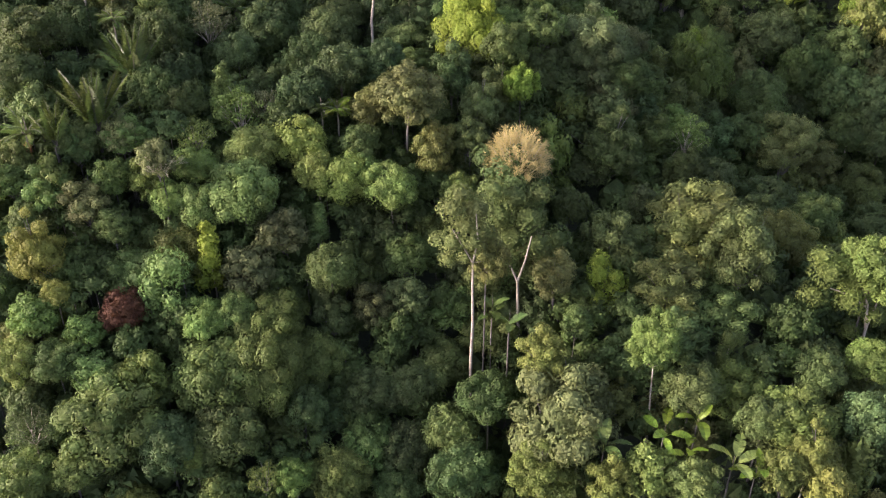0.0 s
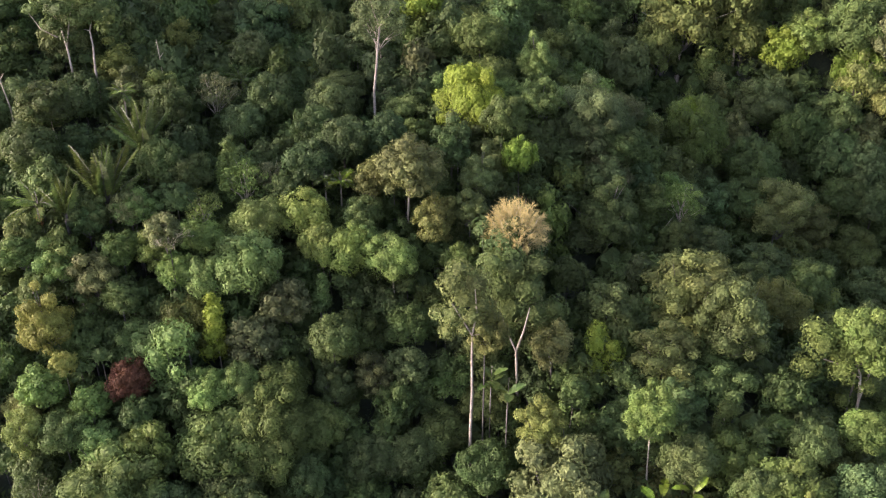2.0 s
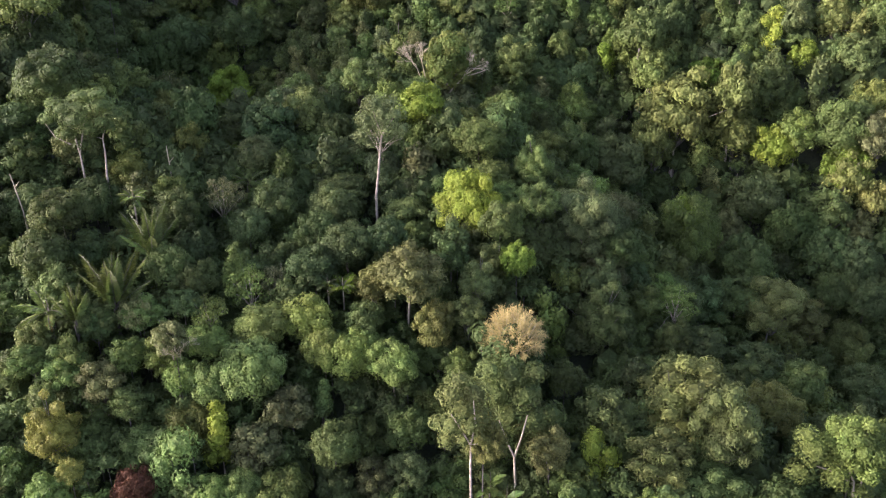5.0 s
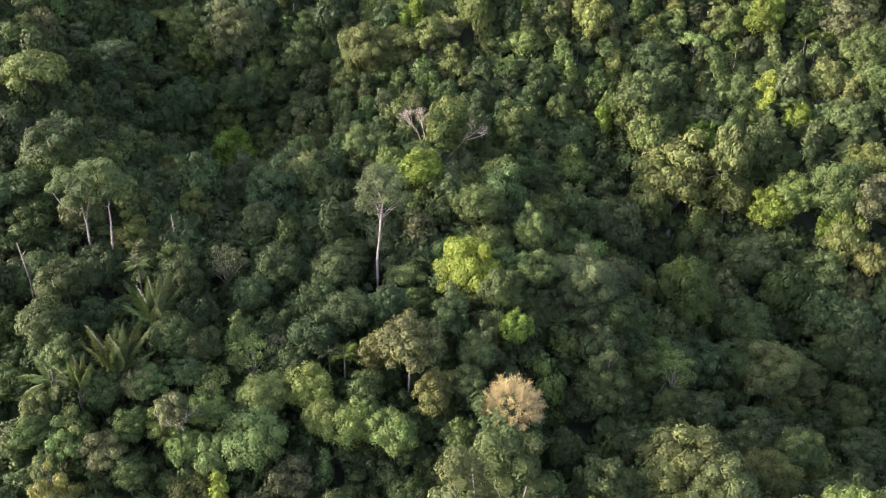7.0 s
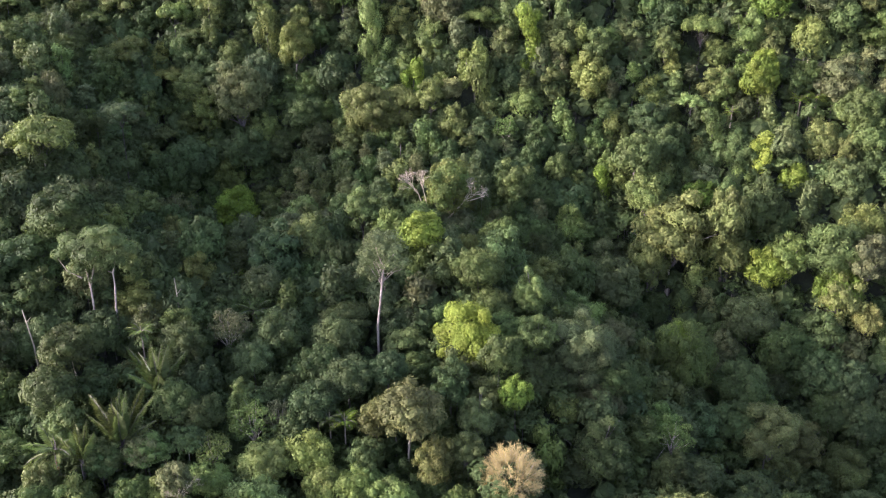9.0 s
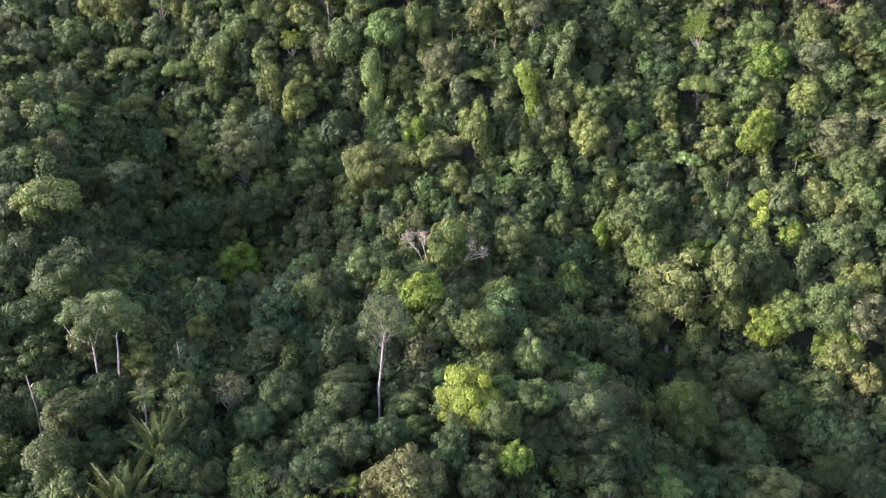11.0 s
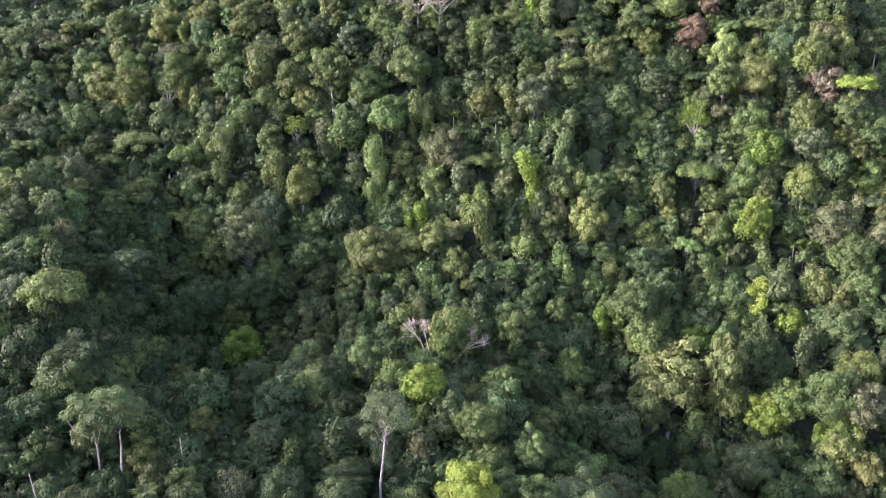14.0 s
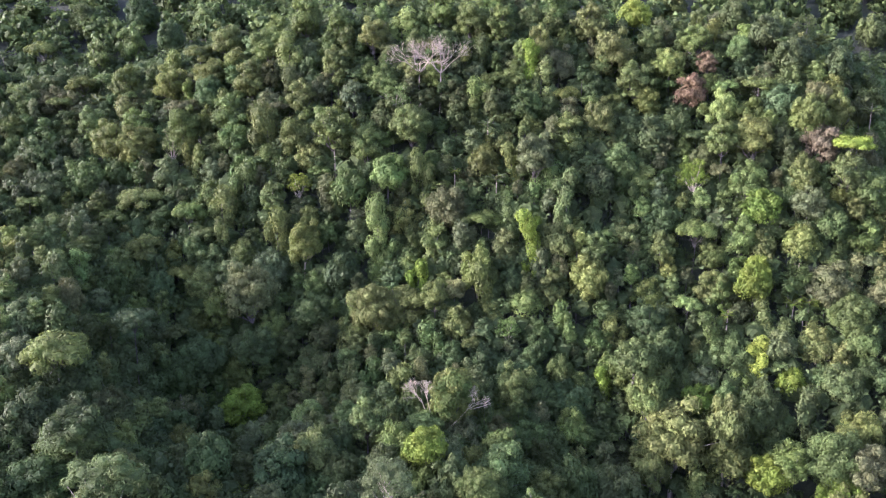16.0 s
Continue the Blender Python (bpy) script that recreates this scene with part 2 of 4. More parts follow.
def lobes_column(R, seed):
    """A tree hung with creepers: a tall ragged curtain of leaves."""
    r = np.random.default_rng(seed)
    out, z = [], R * 0.9
    while z > -R * 2.2:
        w = R * (0.62 if z > 0 else 0.5) * r.uniform(0.75, 1.15)
        a = r.uniform(0, 6.28)
        out.append((math.cos(a) * R * 0.32, math.sin(a) * R * 0.32, z, w * 0.85, r.uniform(0.9, 1.25)))
        a += 2.2 + r.uniform(-0.6, 0.6)
        out.append((math.cos(a) * R * 0.55, math.sin(a) * R * 0.55, z - 0.3 * R, w * 0.6, r.uniform(0.8, 1.3)))
        z -= w * 0.95
    return out


def lobes_umbrella(R, seed, knobs):
    """Flat tiers of foliage on spreading limbs."""
    r = np.random.default_rng(seed)
    out = []
    for i in range(knobs):
        a, q = i * 2.4 + r.uniform(-0.3, 0.3), math.sqrt((i + 0.4) / knobs)
        rad = R * r.uniform(0.24, 0.36)
        out.append((math.cos(a) * q * (R - rad * 0.5), math.sin(a) * q * (R - rad * 0.5), R * (0.32 * (1 - q * q) + r.uniform(-0.16, 0.12)), rad, r.uniform(0.5, 0.72)))
    return out


def lobes_sparse(R, seed, knobs):
    r = np.random.default_rng(seed)
    out = []
    for d in fan(knobs, seed):
        if d[2] < -0.6:
            continue
        rad = R * r.uniform(0.16, 0.25)
        reach = (R - rad) * r.uniform(0.55, 1.1)
        out.append((d[0] * reach, d[1] * reach, d[2] * reach, rad, r.uniform(0.55, 0.9)))
    return out


def lobes_spire(R, seed):
    r = np.random.default_rng(seed)
    out, z = [], R * 1.75
    while z > -R * 1.6:
        w = R * (0.30 + 0.62 * min(1.0, (R * 1.9 - z) / (R * 2.2)))
        a = r.uniform(0, 6.28)
        out.append((math.cos(a) * w * 0.45, math.sin(a) * w * 0.45, z, w * 0.62, 0.9))
        out.append((-math.cos(a) * w * 0.45, -math.sin(a) * w * 0.45, z - 0.2 * R, w * 0.55, 0.85))
        z -= w * 0.62
    return out


def limbs_for(lobes, R, seed, thick=0.05, fork=-0.9):
    """Limbs that rise from the trunk's head and fork out to the leaf clumps."""
    r = np.random.default_rng(seed)
    soup = Soup()
    root = np.array([0, 0, fork * R])
    for cx, cy, cz, rad, sq in lobes[:: max(1, len(lobes) // 8)]:
        tip = np.array([cx, cy, cz])
        knee = root + (tip - root) * 0.5 + np.array([-0.1 * cx, -0.1 * cy, 0.0]) + r.normal(0, 0.06 * R, 3)
        path = [root, (root + knee) / 2 + r.normal(0, 0.03 * R, 3), knee, (knee + tip) / 2 + r.normal(0, 0.05 * R, 3), tip]
        soup.add(tube(path, [thick * R, thick * R * 0.75, thick * R * 0.55, thick * R * 0.4, thick * R * 0.2], 5))
        end = tip + r.normal(0, 0.3 * R, 3) * (1, 1, 0.6)
        soup.add(tube([knee, (knee + end) / 2, end], [thick * R * 0.4, thick * R * 0.28, thick * R * 0.1], 3))
    return soup


def trunk_mesh(seed, bark):
    """A unit trunk, 1 m tall and 1 m across at the foot, a little crooked, with flared buttresses."""
    r = np.random.default_rng(seed)
    path, radii = [], []
    for i in range(6):
        q = i / 5
        path.append((0.9 * r.normal(0, 0.3) * q, 0.9 * r.normal(0, 0.3) * q, q))
        radii.append(0.5 * (1 - 0.45 * q) + 0.4 * max(0, 0.12 - q) / 0.12)
    soup = Soup()
    soup.add(tube(path, radii, 7))
    return soup.mesh("trunk", [bark], True)
TRUNKS = [trunk_mesh(s, BARK) for s in (1, 2)] + [trunk_mesh(s, DARK_BARK) for s in (3, 4)]

# ---- crowns and limbs of each kind of tree, built once: kind -> rows of (radius, crown mesh, limb mesh) ----
LIBRARY = {}


def stock(kind, R, lobes, seed, density, limb_bark, **how):
    crown = crown_from_lobes(lobes, seed, density, **how).mesh("crown", [LEAF])
    base = kind.replace("far_", "")
    limbs = limbs_for(lobes, R, seed, 0.012 if base == "umbrella" else 0.032, -0.62 if base == "umbrella" else -0.9).mesh("branching", [limb_bark], True) if limb_bark else None
    LIBRARY.setdefault(kind, []).append((R, crown, limbs))


FAR = {"length": FAR_LENGTH, "width": FAR_WIDTH}
for i, R in enumerate((2.0, 3.0, 3.2, 3.4, 4.2, 4.6, 6.4)):
    stock("dome", R, lobes_dome(R, 11 + i, 38 + 6 * (R > 3) + 8 * (R > 4) + 14 * (R > 6)), 11 + i, 23, None, loose=0.4, under=-0.75)
for i, R in enumerate((3.2, 4.2, 5.2)):
    stock("far_dome", R, lobes_dome(R, 15 + i, 42 + 6 * i), 15 + i, 10.5, None, loose=0.4, under=-0.75, **FAR)
for i, R in enumerate((2.2, 3.0, 3.2, 3.8, 4.0, 5.2, 6.4)):
    stock("cloud", R, lobes_cloud(R, 31 + i, 32 + 8 * (R > 3) + 8 * (R > 5) + 8 * (R > 6)), 31 + i, 22, DARK_BARK, droop=0.25, loose=0.5, under=-0.8)
for i, R in enumerate((3.2, 4.0, 4.6, 5.6)):
    stock("far_cloud", R, lobes_cloud(R, 35 + i, 36 + 5 * i), 35 + i, 10.5, DARK_BARK, droop=0.25, loose=0.5, under=-0.8, **FAR)
for i, R in enumerate((2.4, 2.8, 3.0)):
    stock("column", R, lobes_column(R, 51 + i), 51 + i, 21, None, droop=0.9, loose=0.4, under=-0.9)
for i, R in enumerate((3.0, 3.8, 4.4)):
    stock("far_column", R, lobes_column(R, 54 + i), 54 + i, 10.5, None, droop=0.9, loose=0.4, under=-0.9, **FAR)
for i, R in enumerate((3.0, 3.6, 4.4)):
    stock("umbrella", R, lobes_umbrella(R, 61 + i, 17 + 4 * i), 61 + i, 20, DARK_BARK, droop=0.1, loose=0.45)
for i, R in enumerate((3.6, 4.4)):
    stock("far_umbrella", R, lobes_umbrella(R, 65 + i, 18 + 4 * i), 65 + i, 10.5, DARK_BARK, droop=0.1, loose=0.45, **FAR)
for i, R in enumerate((2.4, 3.0)):
    stock("sparse", R, lobes_sparse(R, 71 + i, 34), 71 + i, 16.0, BARK, loose=0.9, core=0)
for i, R in enumerate((1.5, 2.0)):
    stock("spire", R, lobes_spire(R, 81 + i), 81 + i, 20, None, droop=0.6, under=-0.8)
# the plainer crowns of the forest between
for i, R in enumerate((2.4, 3.0, 3.5)):
    stock("low", R, lobes_dome(R, 91 + i, 22), 91 + i, 9, None, under=-0.8, length=0.38, width=0.28, loose=0.4)
for i, R in enumerate((2.6, 3.1, 3.6)):
    stock("mid", R, lobes_cloud(R, 101 + i, 24), 101 + i, 14, None, under=-0.9, length=0.32, width=0.24, loose=0.5)
for i, R in enumerate((2.2, 2.6)):
    stock("curtain", R, lobes_column(R, 111 + i), 111 + i, 10, None, droop=0.9, under=-0.95, loose=0.4, **FAR)

for i, R in enumerate((1.8, 2.2, 2.6)):
    slim = [(a * 0.8, b * 0.8, c * 1.5, d, e * 1.2) for a, b, c, d, e in lobes_cloud(R, 121 + i, 15)]
    stock("slim", R, slim, 121 + i, 12.5, None, droop=0.5, loose=0.5, under=-0.9, length=0.36, width=0.27)

NAMES = {
    "slim": ("slim_tree", "{} slim tree crowded on the steep far slope", "slim trees on the far slope"),
    "dome": ("rounded_tree", "{} rounded rainforest tree with a dense knobbly crown", "trees with rounded crowns"),
    "cloud": ("canopy_tree", "{} canopy tree with uneven billowing leaf clumps", "trees with billowing crowns"),
    "column": ("creeper_hung_tree", "tall {} tree draped in hanging creepers", "trees hung with creepers"),
    "umbrella": ("umbrella_tree", "{} flat-topped tree with tiered spreading foliage", "flat-topped trees"),
    "sparse": ("thin_crowned_tree", "{} thin-leaved tree with pale branches showing", "thin-crowned trees"),
    "low": ("understory_tree", "{} understory tree crowded below its neighbours", "understory trees"),
    "mid": ("middle_storey_tree", "{} middle-storey tree with a loose uneven crown", "middle-storey trees"),
    "curtain": ("vine_covered_tree", "{} tree smothered under a curtain of vines", "vine-covered trees"),
    "spire": ("slender_tree", "{} slender upright tree with a pointed crown", "slender trees"),
}
picker = random.Random(5)
PLACED = []


def stand(x, y, z, R):
    """The foot of a tree whose crown's middle is at x, y, z, and the trunk's height."""
    g = ground(x, y) - 0.3
    return g, max(1.5, z - g)


def put(name, mesh, parent, m, colour=None):
    ob = new(name, mesh)
    ob.parent = parent
    ob.matrix_basis = m
    if colour:
        ob.color = (*colour, 1)
    return ob


def shade(hue, spread=0.12):
    k = 1 + picker.uniform(-spread, spread)
    r, g, b = HUES[hue]
    return (r * k * (1 + picker.uniform(-0.12, 0.12)), g * k, b * k * (1 + picker.uniform(-0.12, 0.12)))


def tree(kind, x, y, z, R, hue, limbed=True, foot=None, spread=0.12):
    """A broadleaf tree: z is the height of the middle of its crown, R the crown's radius."""
    if kind == "twig":
        return twig_tree(x, y, z, R)
    if kind == "bare":
        return bare_tree(x, y, z, R)
    if y > 142 and limbed:
        R *= 0.78
    kept = "dome" if kind == "dead" else kind
    rows = LIBRARY["far_" + kept if y > 120 and "far_" + kept in LIBRARY else kept]
    near = sorted(rows, key=lambda q: abs(math.log(q[0] / R)))[:3]
    R0, crown, limbs = near[picker.randrange(min(len(near), 3))] if abs(near[-1][0] / R - 1) < 0.35 else near[0]
    s = R / R0
    lean = foot or (picker.uniform(-0.07, 0.07) * 8, picker.uniform(-0.07, 0.07) * 8)
    fx, fy = x + lean[0], y + lean[1]
    g, h = stand(fx, fy, z, R)
    name, label, group = NAMES["dome" if kind == "dead" else kind]
    if kind == "dead":
        name, label, group = "withered_tree", "{} withered tree with a round dead crown", ""
    root = new(name)
    root.matrix_basis = pose(fx, fy, g)
    tagged(root, label.format(WORDS[hue]), "tree", group)
    wide = (0.075 if foot else 0.055 if kind == "umbrella" else 0.085) * R * picker.uniform(0.85, 1.2)
    pale = kind == "sparse" or foot or (limbed and picker.random() < 0.2)
    top = {"column": 0.0, "curtain": 0.0, "umbrella": 0.5}.get(kind, 0.75)
    rise = max(1.0, h - top * R)
    share = rise / h
    trunk = Matrix(((wide, 0, -lean[0] * share, 0), (0, wide, -lean[1] * share, 0), (0, 0, rise, 0), (0, 0, 0, 1)))
    # a leaning trunk is the upright one sheared: keep the shear in a mesh of its own only where it shows
    if foot:
        bent = TRUNKS[0].copy()
        bent.transform(trunk)
        put("trunk", bent, root, Matrix())
    else:
        tilt = Vector((-lean[0] * share, -lean[1] * share, rise))
        put("trunk", TRUNKS[picker.randrange(2) + (0 if pale else 2)], root, tilt.to_track_quat("Z", "Y").to_matrix().to_4x4() @ Matrix.Diagonal((wide, wide, tilt.length, 1)))
    tall = picker.uniform(0.8, 1.1) if kind in ("slim", "curtain") else picker.uniform(1.1, 1.45) if y > 118 and kind != "umbrella" else picker.uniform(1.0, 1.3)
    turn = pose(-lean[0], -lean[1], h, picker.uniform(-5, 5), picker.uniform(-5, 5), picker.uniform(0, 360)) @ Matrix.Diagonal((s * picker.uniform(0.84, 1.2), s * picker.uniform(0.84, 1.2), s * tall, 1))
    if limbs and limbed:
        put("branching", limbs, root, turn)
    put("crown", crown, root, turn, shade(hue, spread))
    PLACED.append((x, y, z, R))
    return root


def branching(soup, start, way, length, radius, depth, r, spread, twig_sides=3, up=0.1, jitter=0.1):
    mid = start + way * length * 0.5 + r.normal(0, jitter * length * 0.4, 3)
    end = start + way * length + r.normal(0, jitter * length * 0.5, 3)
    soup.add(tube([start, mid, end], [radius, radius * 0.82, radius * 0.66], 6 if depth > 3 else twig_sides))
    if depth == 0:
        return
    for _ in range(3 if depth > 1 else 4):
        w = way + r.normal(0, spread, 3) + np.array([0, 0, up])
        w /= np.linalg.norm(w)
        branching(soup, end, w, length * r.uniform(0.62, 0.82), radius * 0.6, depth - 1, r, spread, twig_sides, up, jitter)


def twig_tree(x, y, z, R):
    """A leafless dome of countless fine tan twigs over forking branches."""
    g, h = stand(x, y, z, R)
    root = tagged(new("leafless_tree"), "leafless tree with a dense dome of fine tan twigs", "tree")
    root.matrix_basis = pose(x, y, g)
    put("trunk", TRUNKS[0], root, Matrix.Diagonal((0.5, 0.5, h - R * 0.9, 1)))
    r = np.random.default_rng(3)
    boughs, spray = Soup(), Soup()
    foot = np.array([0, 0, -R * 0.9])
    for d in fan(84, 4):
        if d[2] < -0.1:
            continue
        tip = np.array([d[0] * R * 0.92, d[1] * R * 0.92, d[2] * R * 1.02]) * r.uniform(0.84, 0.94)
        knee = foot + (tip - foot) * 0.45 + np.array([0, 0, 0.12 * R]) + r.normal(0, 0.07 * R, 3)
        boughs.add(tube([foot, (foot + knee) / 2 + r.normal(0, 0.04 * R, 3), knee, tip], [0.10, 0.075, 0.05, 0.02], 5))
        for _ in range(36):
            q = r.uniform(0.25, 1.0)
            a = knee + (tip - knee) * q
            w = unit(d + r.normal(0, 0.45, 3) + (0, 0, 0.1))
            ln = R * r.uniform(0.12, 0.26)
            b = a + w * ln
            spray.add(tube([a, (a + b) / 2 + r.normal(0, 0.03 * R, 3), b], [0.020, 0.015, 0.008], 3))
            for _ in range(3):
                c = a + w * ln * r.uniform(0.4, 0.95)
                v = unit(w + r.normal(0, 0.5, 3))
                spray.add(tube([c, c + v * R * r.uniform(0.08, 0.17)], [0.017, 0.009], 3))
    put("bough_fan", boughs.mesh("bough_fan", [WHITE_WOOD], True), root, pose(0, 0, h))
    put("twig_spray", spray.mesh("twig_spray", [TAN_TWIG]), root, pose(0, 0, h))
    PLACED.append((x, y, z, R))


BARE = []


def bare_tree(x, y, z, R):
    """A dead tree: pale bare limbs that fork upwards."""
    if not BARE:
        for s in (5, 9, 12):
            soup, r = Soup(), np.random.default_rng(s)
            for i in range(5):
                a = i * 1.2566 + r.uniform(-0.3, 0.3)
                w = unit(np.array([0.8 * math.cos(a), 0.8 * math.sin(a), r.uniform(0.6, 1.0)]))
                branching(soup, np.array([0, 0, -1.15]), w, 0.78, 0.036, 4, r, 0.36, 3, 0.06, 0.16)
            BARE.append(soup.mesh("branch_crown", [WHITE_WOOD], True))
    g, h = stand(x, y, z, R)
    root = tagged(new("bare_tree"), "dead tree with bleached bare branches", "tree", "bare trees")
    root.matrix_basis = pose(x, y, g)
    put("trunk", TRUNKS[0 if R > 2 else 2], root, Matrix.Diagonal((0.11 * R, 0.11 * R, h - R * 1.05, 1)))
    put("branch_crown", BARE[len(PLACED) % 3], root, pose(0, 0, h, 0, 0, picker.uniform(0, 360)) @ Matrix.Scale(R * 0.95, 4))
    PLACED.append((x, y, z, R * 0.6))


def frond_mesh(length, arch, leaflet, pairs, seed):
    """A feather palm's frond: an arched rib with paired drooping leaflets."""
    r = np.random.default_rng(seed)
    soup = Soup()
    qs = np.linspace(0, 1, 9)
    rib = np.stack([length * (qs - 0.16 * arch * qs ** 2), 0 * qs, -arch * length * 0.42 * qs ** 2.1 + 0.05 * length * qs], 1)
    soup.add(tube(rib, 0.05 * (1 - 0.85 * qs), 4), 1)
    for i in range(pairs):
        q = 0.14 + 0.86 * i / (pairs - 1)
        p = np.array([np.interp(q, qs, rib[:, k]) for k in range(3)])
        t = np.array([np.interp(min(1, q + 0.05), qs, rib[:, k]) for k in range(3)]) - np.array([np.interp(q - 0.05, qs, rib[:, k]) for k in range(3)])
        t /= np.linalg.norm(t)
        ln = leaflet * math.sin(math.pi * min(0.97, 0.22 + 0.72 * q)) * r.uniform(0.85, 1.1)
        for s in (-1, 1):
            w = unit(np.array([0, s, 0]) * 0.8 + t * 0.65 + np.array([0, 0, r.uniform(-0.45, 0.15)]))
            mid, tip = p + w * ln * 0.5, p + w * ln + np.array([0, 0, -ln * 0.28])
            e = t * ln * 0.085
            soup.add(([p, mid + e, tip, mid - e], [(0, 1, 2), (0, 2, 3)]), 0)
    return soup.mesh("frond", [FROND, DARK_BARK])


FRONDS = {"small": frond_mesh(2.3, 1.2, 0.75, 26, 1), "arched": frond_mesh(4.4, 1.0, 1.0, 40, 2), "upright": frond_mesh(6.2, 0.32, 0.95, 56, 3)}


def palm(x, y, z, size, kind="small", hue="M", count=13, lift=38, label="slender palm with a tuft of arching feathery fronds"):
    """z: the height of the crown's heart. lift: how far the fronds rise above the level, in degrees."""
    g, h = stand(x, y, z, 1)
    root = tagged(new("palm_tree"), label, "palm", "palms")
    root.matrix_basis = pose(x, y, g)
    wide = 0.26 if kind == "small" else 0.5
    put("trunk", TRUNKS[1 if kind == "small" else 3], root, Matrix.Diagonal((wide, wide, h, 1)))
    if kind == "arched" and size > 0.95:
        dead = put("dead_frond", FRONDS["small"], root, pose(0, 0, h - 0.3, 0, 0, 262) @ pose(0, 0, 0, 0, 48, 0), (0.30, 0.145, 0.055))
        tagged(dead, "withered orange-brown hanging frond")
    for i in range(count):
        up = lift - 55 * (i / count) * (1 if kind != "upright" else 0.75) + picker.uniform(-8, 8)
        put("frond", FRONDS[kind], root, pose(0, 0, h, 0, 0, i * 137.5 + picker.uniform(-9, 9)) @ pose(0, 0, 0, picker.uniform(-14, 14), -up - 12, 0) @ Matrix.Scale(size * picker.uniform(0.88, 1.1), 4), shade(hue, 0.18))
    PLACED.append((x, y, z, 1.6 * size if kind == "small" else 3.0 * size))


def paddle_mesh(seed, torn):
    """A huge paddle leaf, split between its ribs, on a long stalk."""
    r = np.random.default_rng(seed)
    soup = Soup()
    qs = np.linspace(0, 1, 15)
    rib = np.stack([1.15 + 2.5 * qs - 0.25 * qs ** 2, 0 * qs, 0.85 + 0.35 * qs - 1.15 * qs ** 2], 1)
    stalk = [(0, 0, 0), (0.45, 0, 0.5), (1.15, 0, 0.85)]
    soup.add(tube(stalk, [0.07, 0.05, 0.035], 5), 1)
    soup.add(tube(rib, 0.035 * (1 - 0.8 * qs), 4), 1)
    for s in (-1, 1):
        for i in range(14):
            w0, w1 = [0.52 * math.sin(math.pi * (0.06 + 0.92 * q)) ** 0.6 for q in (qs[i], qs[i + 1])]
            gap = r.uniform(0, torn) if r.random() < 0.5 else 0.0
            a, b = rib[i] + (0, 0, 0.02), rib[i + 1] + (0, 0, 0.02)
            droop = r.uniform(0.0, 0.22)
            c = b + np.array([0.12 - gap, s * w1, 0.12 - droop * w1])
            d = a + np.array([0.12, s * w0, 0.12 - droop * w0])
            soup.add(([a, b, c, d], [(0, 1, 2, 3)]), 0)
    return soup.mesh("paddle_leaf", [PADDLE, PADDLE], True)


PADDLES = [paddle_mesh(1, 0.06), paddle_mesh(2, 0.14)]


def paddle_plant(x, y, z, size, count, seed, hue="M"):
    """A clump of banana-like paddle leaves rising from one foot; z is the height of the leaf bases."""
    r = random.Random(seed)
    g = ground(x, y) - 0.2
    root = tagged(new("giant_leaved_herb"), "banana-like herb with huge bright paddle leaves", "plant", "giant-leaved herbs")
    root.matrix_basis = pose(x, y, g)
    put("stem", TRUNKS[3], root, Matrix.Diagonal((0.22 * size, 0.22 * size, max(0.6, z - g), 1)))
    for i in range(count):
        put("leaf_blade", PADDLES[i % 2], root, pose(0, 0, z - g, 0, 0, i * 360 / count + r.uniform(-25, 25)) @ pose(0, 0, 0, r.uniform(-20, 20), r.uniform(-62, -5), 0) @ Matrix.Scale(size * r.uniform(0.8, 1.15), 4), shade(hue, 0.2))
    PLACED.append((x, y, z, 1.5 * size))


def built_tree(name, label, x, y, trunks, limbs, lobes, hue, bark, density=20, twigs=(), **how):
    """A tree of its own shape: trunk and limb paths and leaf clumps are given in metres from its foot on the soil at x, y."""
    g = ground(x, y) - 0.3
    root = tagged(new(name), label, "tree")
    root.matrix_basis = pose(x, y, g)
    local = lambda p: (p[0] - x, p[1] - y, p[2] - g)
    r = np.random.default_rng(int(abs(x * 7 + y * 13)))
    for wide, path in trunks:
        foot = (path[0][0], path[0][1], min(path[0][2], ground(path[0][0], path[0][1]) - 0.3))
        full = [foot] + list(path)
        soup = Soup()
        soup.add(tube([local(p) for p in full], [0.62 * wide * (1.25 - 0.55 * i / (len(full) - 1)) for i in range(len(full))], 8))
        put("trunk", soup.mesh("trunk", [bark], True), root, Matrix())
    for wide, path in limbs:
        soup = Soup()
        soup.add(tube([local(p) for p in path], [wide * (1 - 0.6 * i / (len(path) - 1)) for i in range(len(path))], 6))
        put("limb", soup.mesh("limb", [bark], True), root, Matrix())
    for start, way, length in twigs:
        soup = Soup()
        for _ in range(3):
            w = unit(np.array(way) + r.normal(0, 0.3, 3))
            branching(soup, np.array(local(start)), w, length, 0.075, 4, r, 0.34, 3, 0.05, 0.14)
        put("bare_branching", soup.mesh("bare_branching", [bark], True), root, Matrix())
    if lobes:
        shifted = [(*local(q[:3]), q[3], q[4]) for q in lobes]
        put("crown", crown_from_lobes(shifted, int(abs(x * 3 + y)), density, **how).mesh("crown", [LEAF]), root, Matrix(), shade(hue))
    PLACED.append((x, y, (lobes[0][2] if lobes else trunks[0][1][-1][2]), 3.0))
    return root


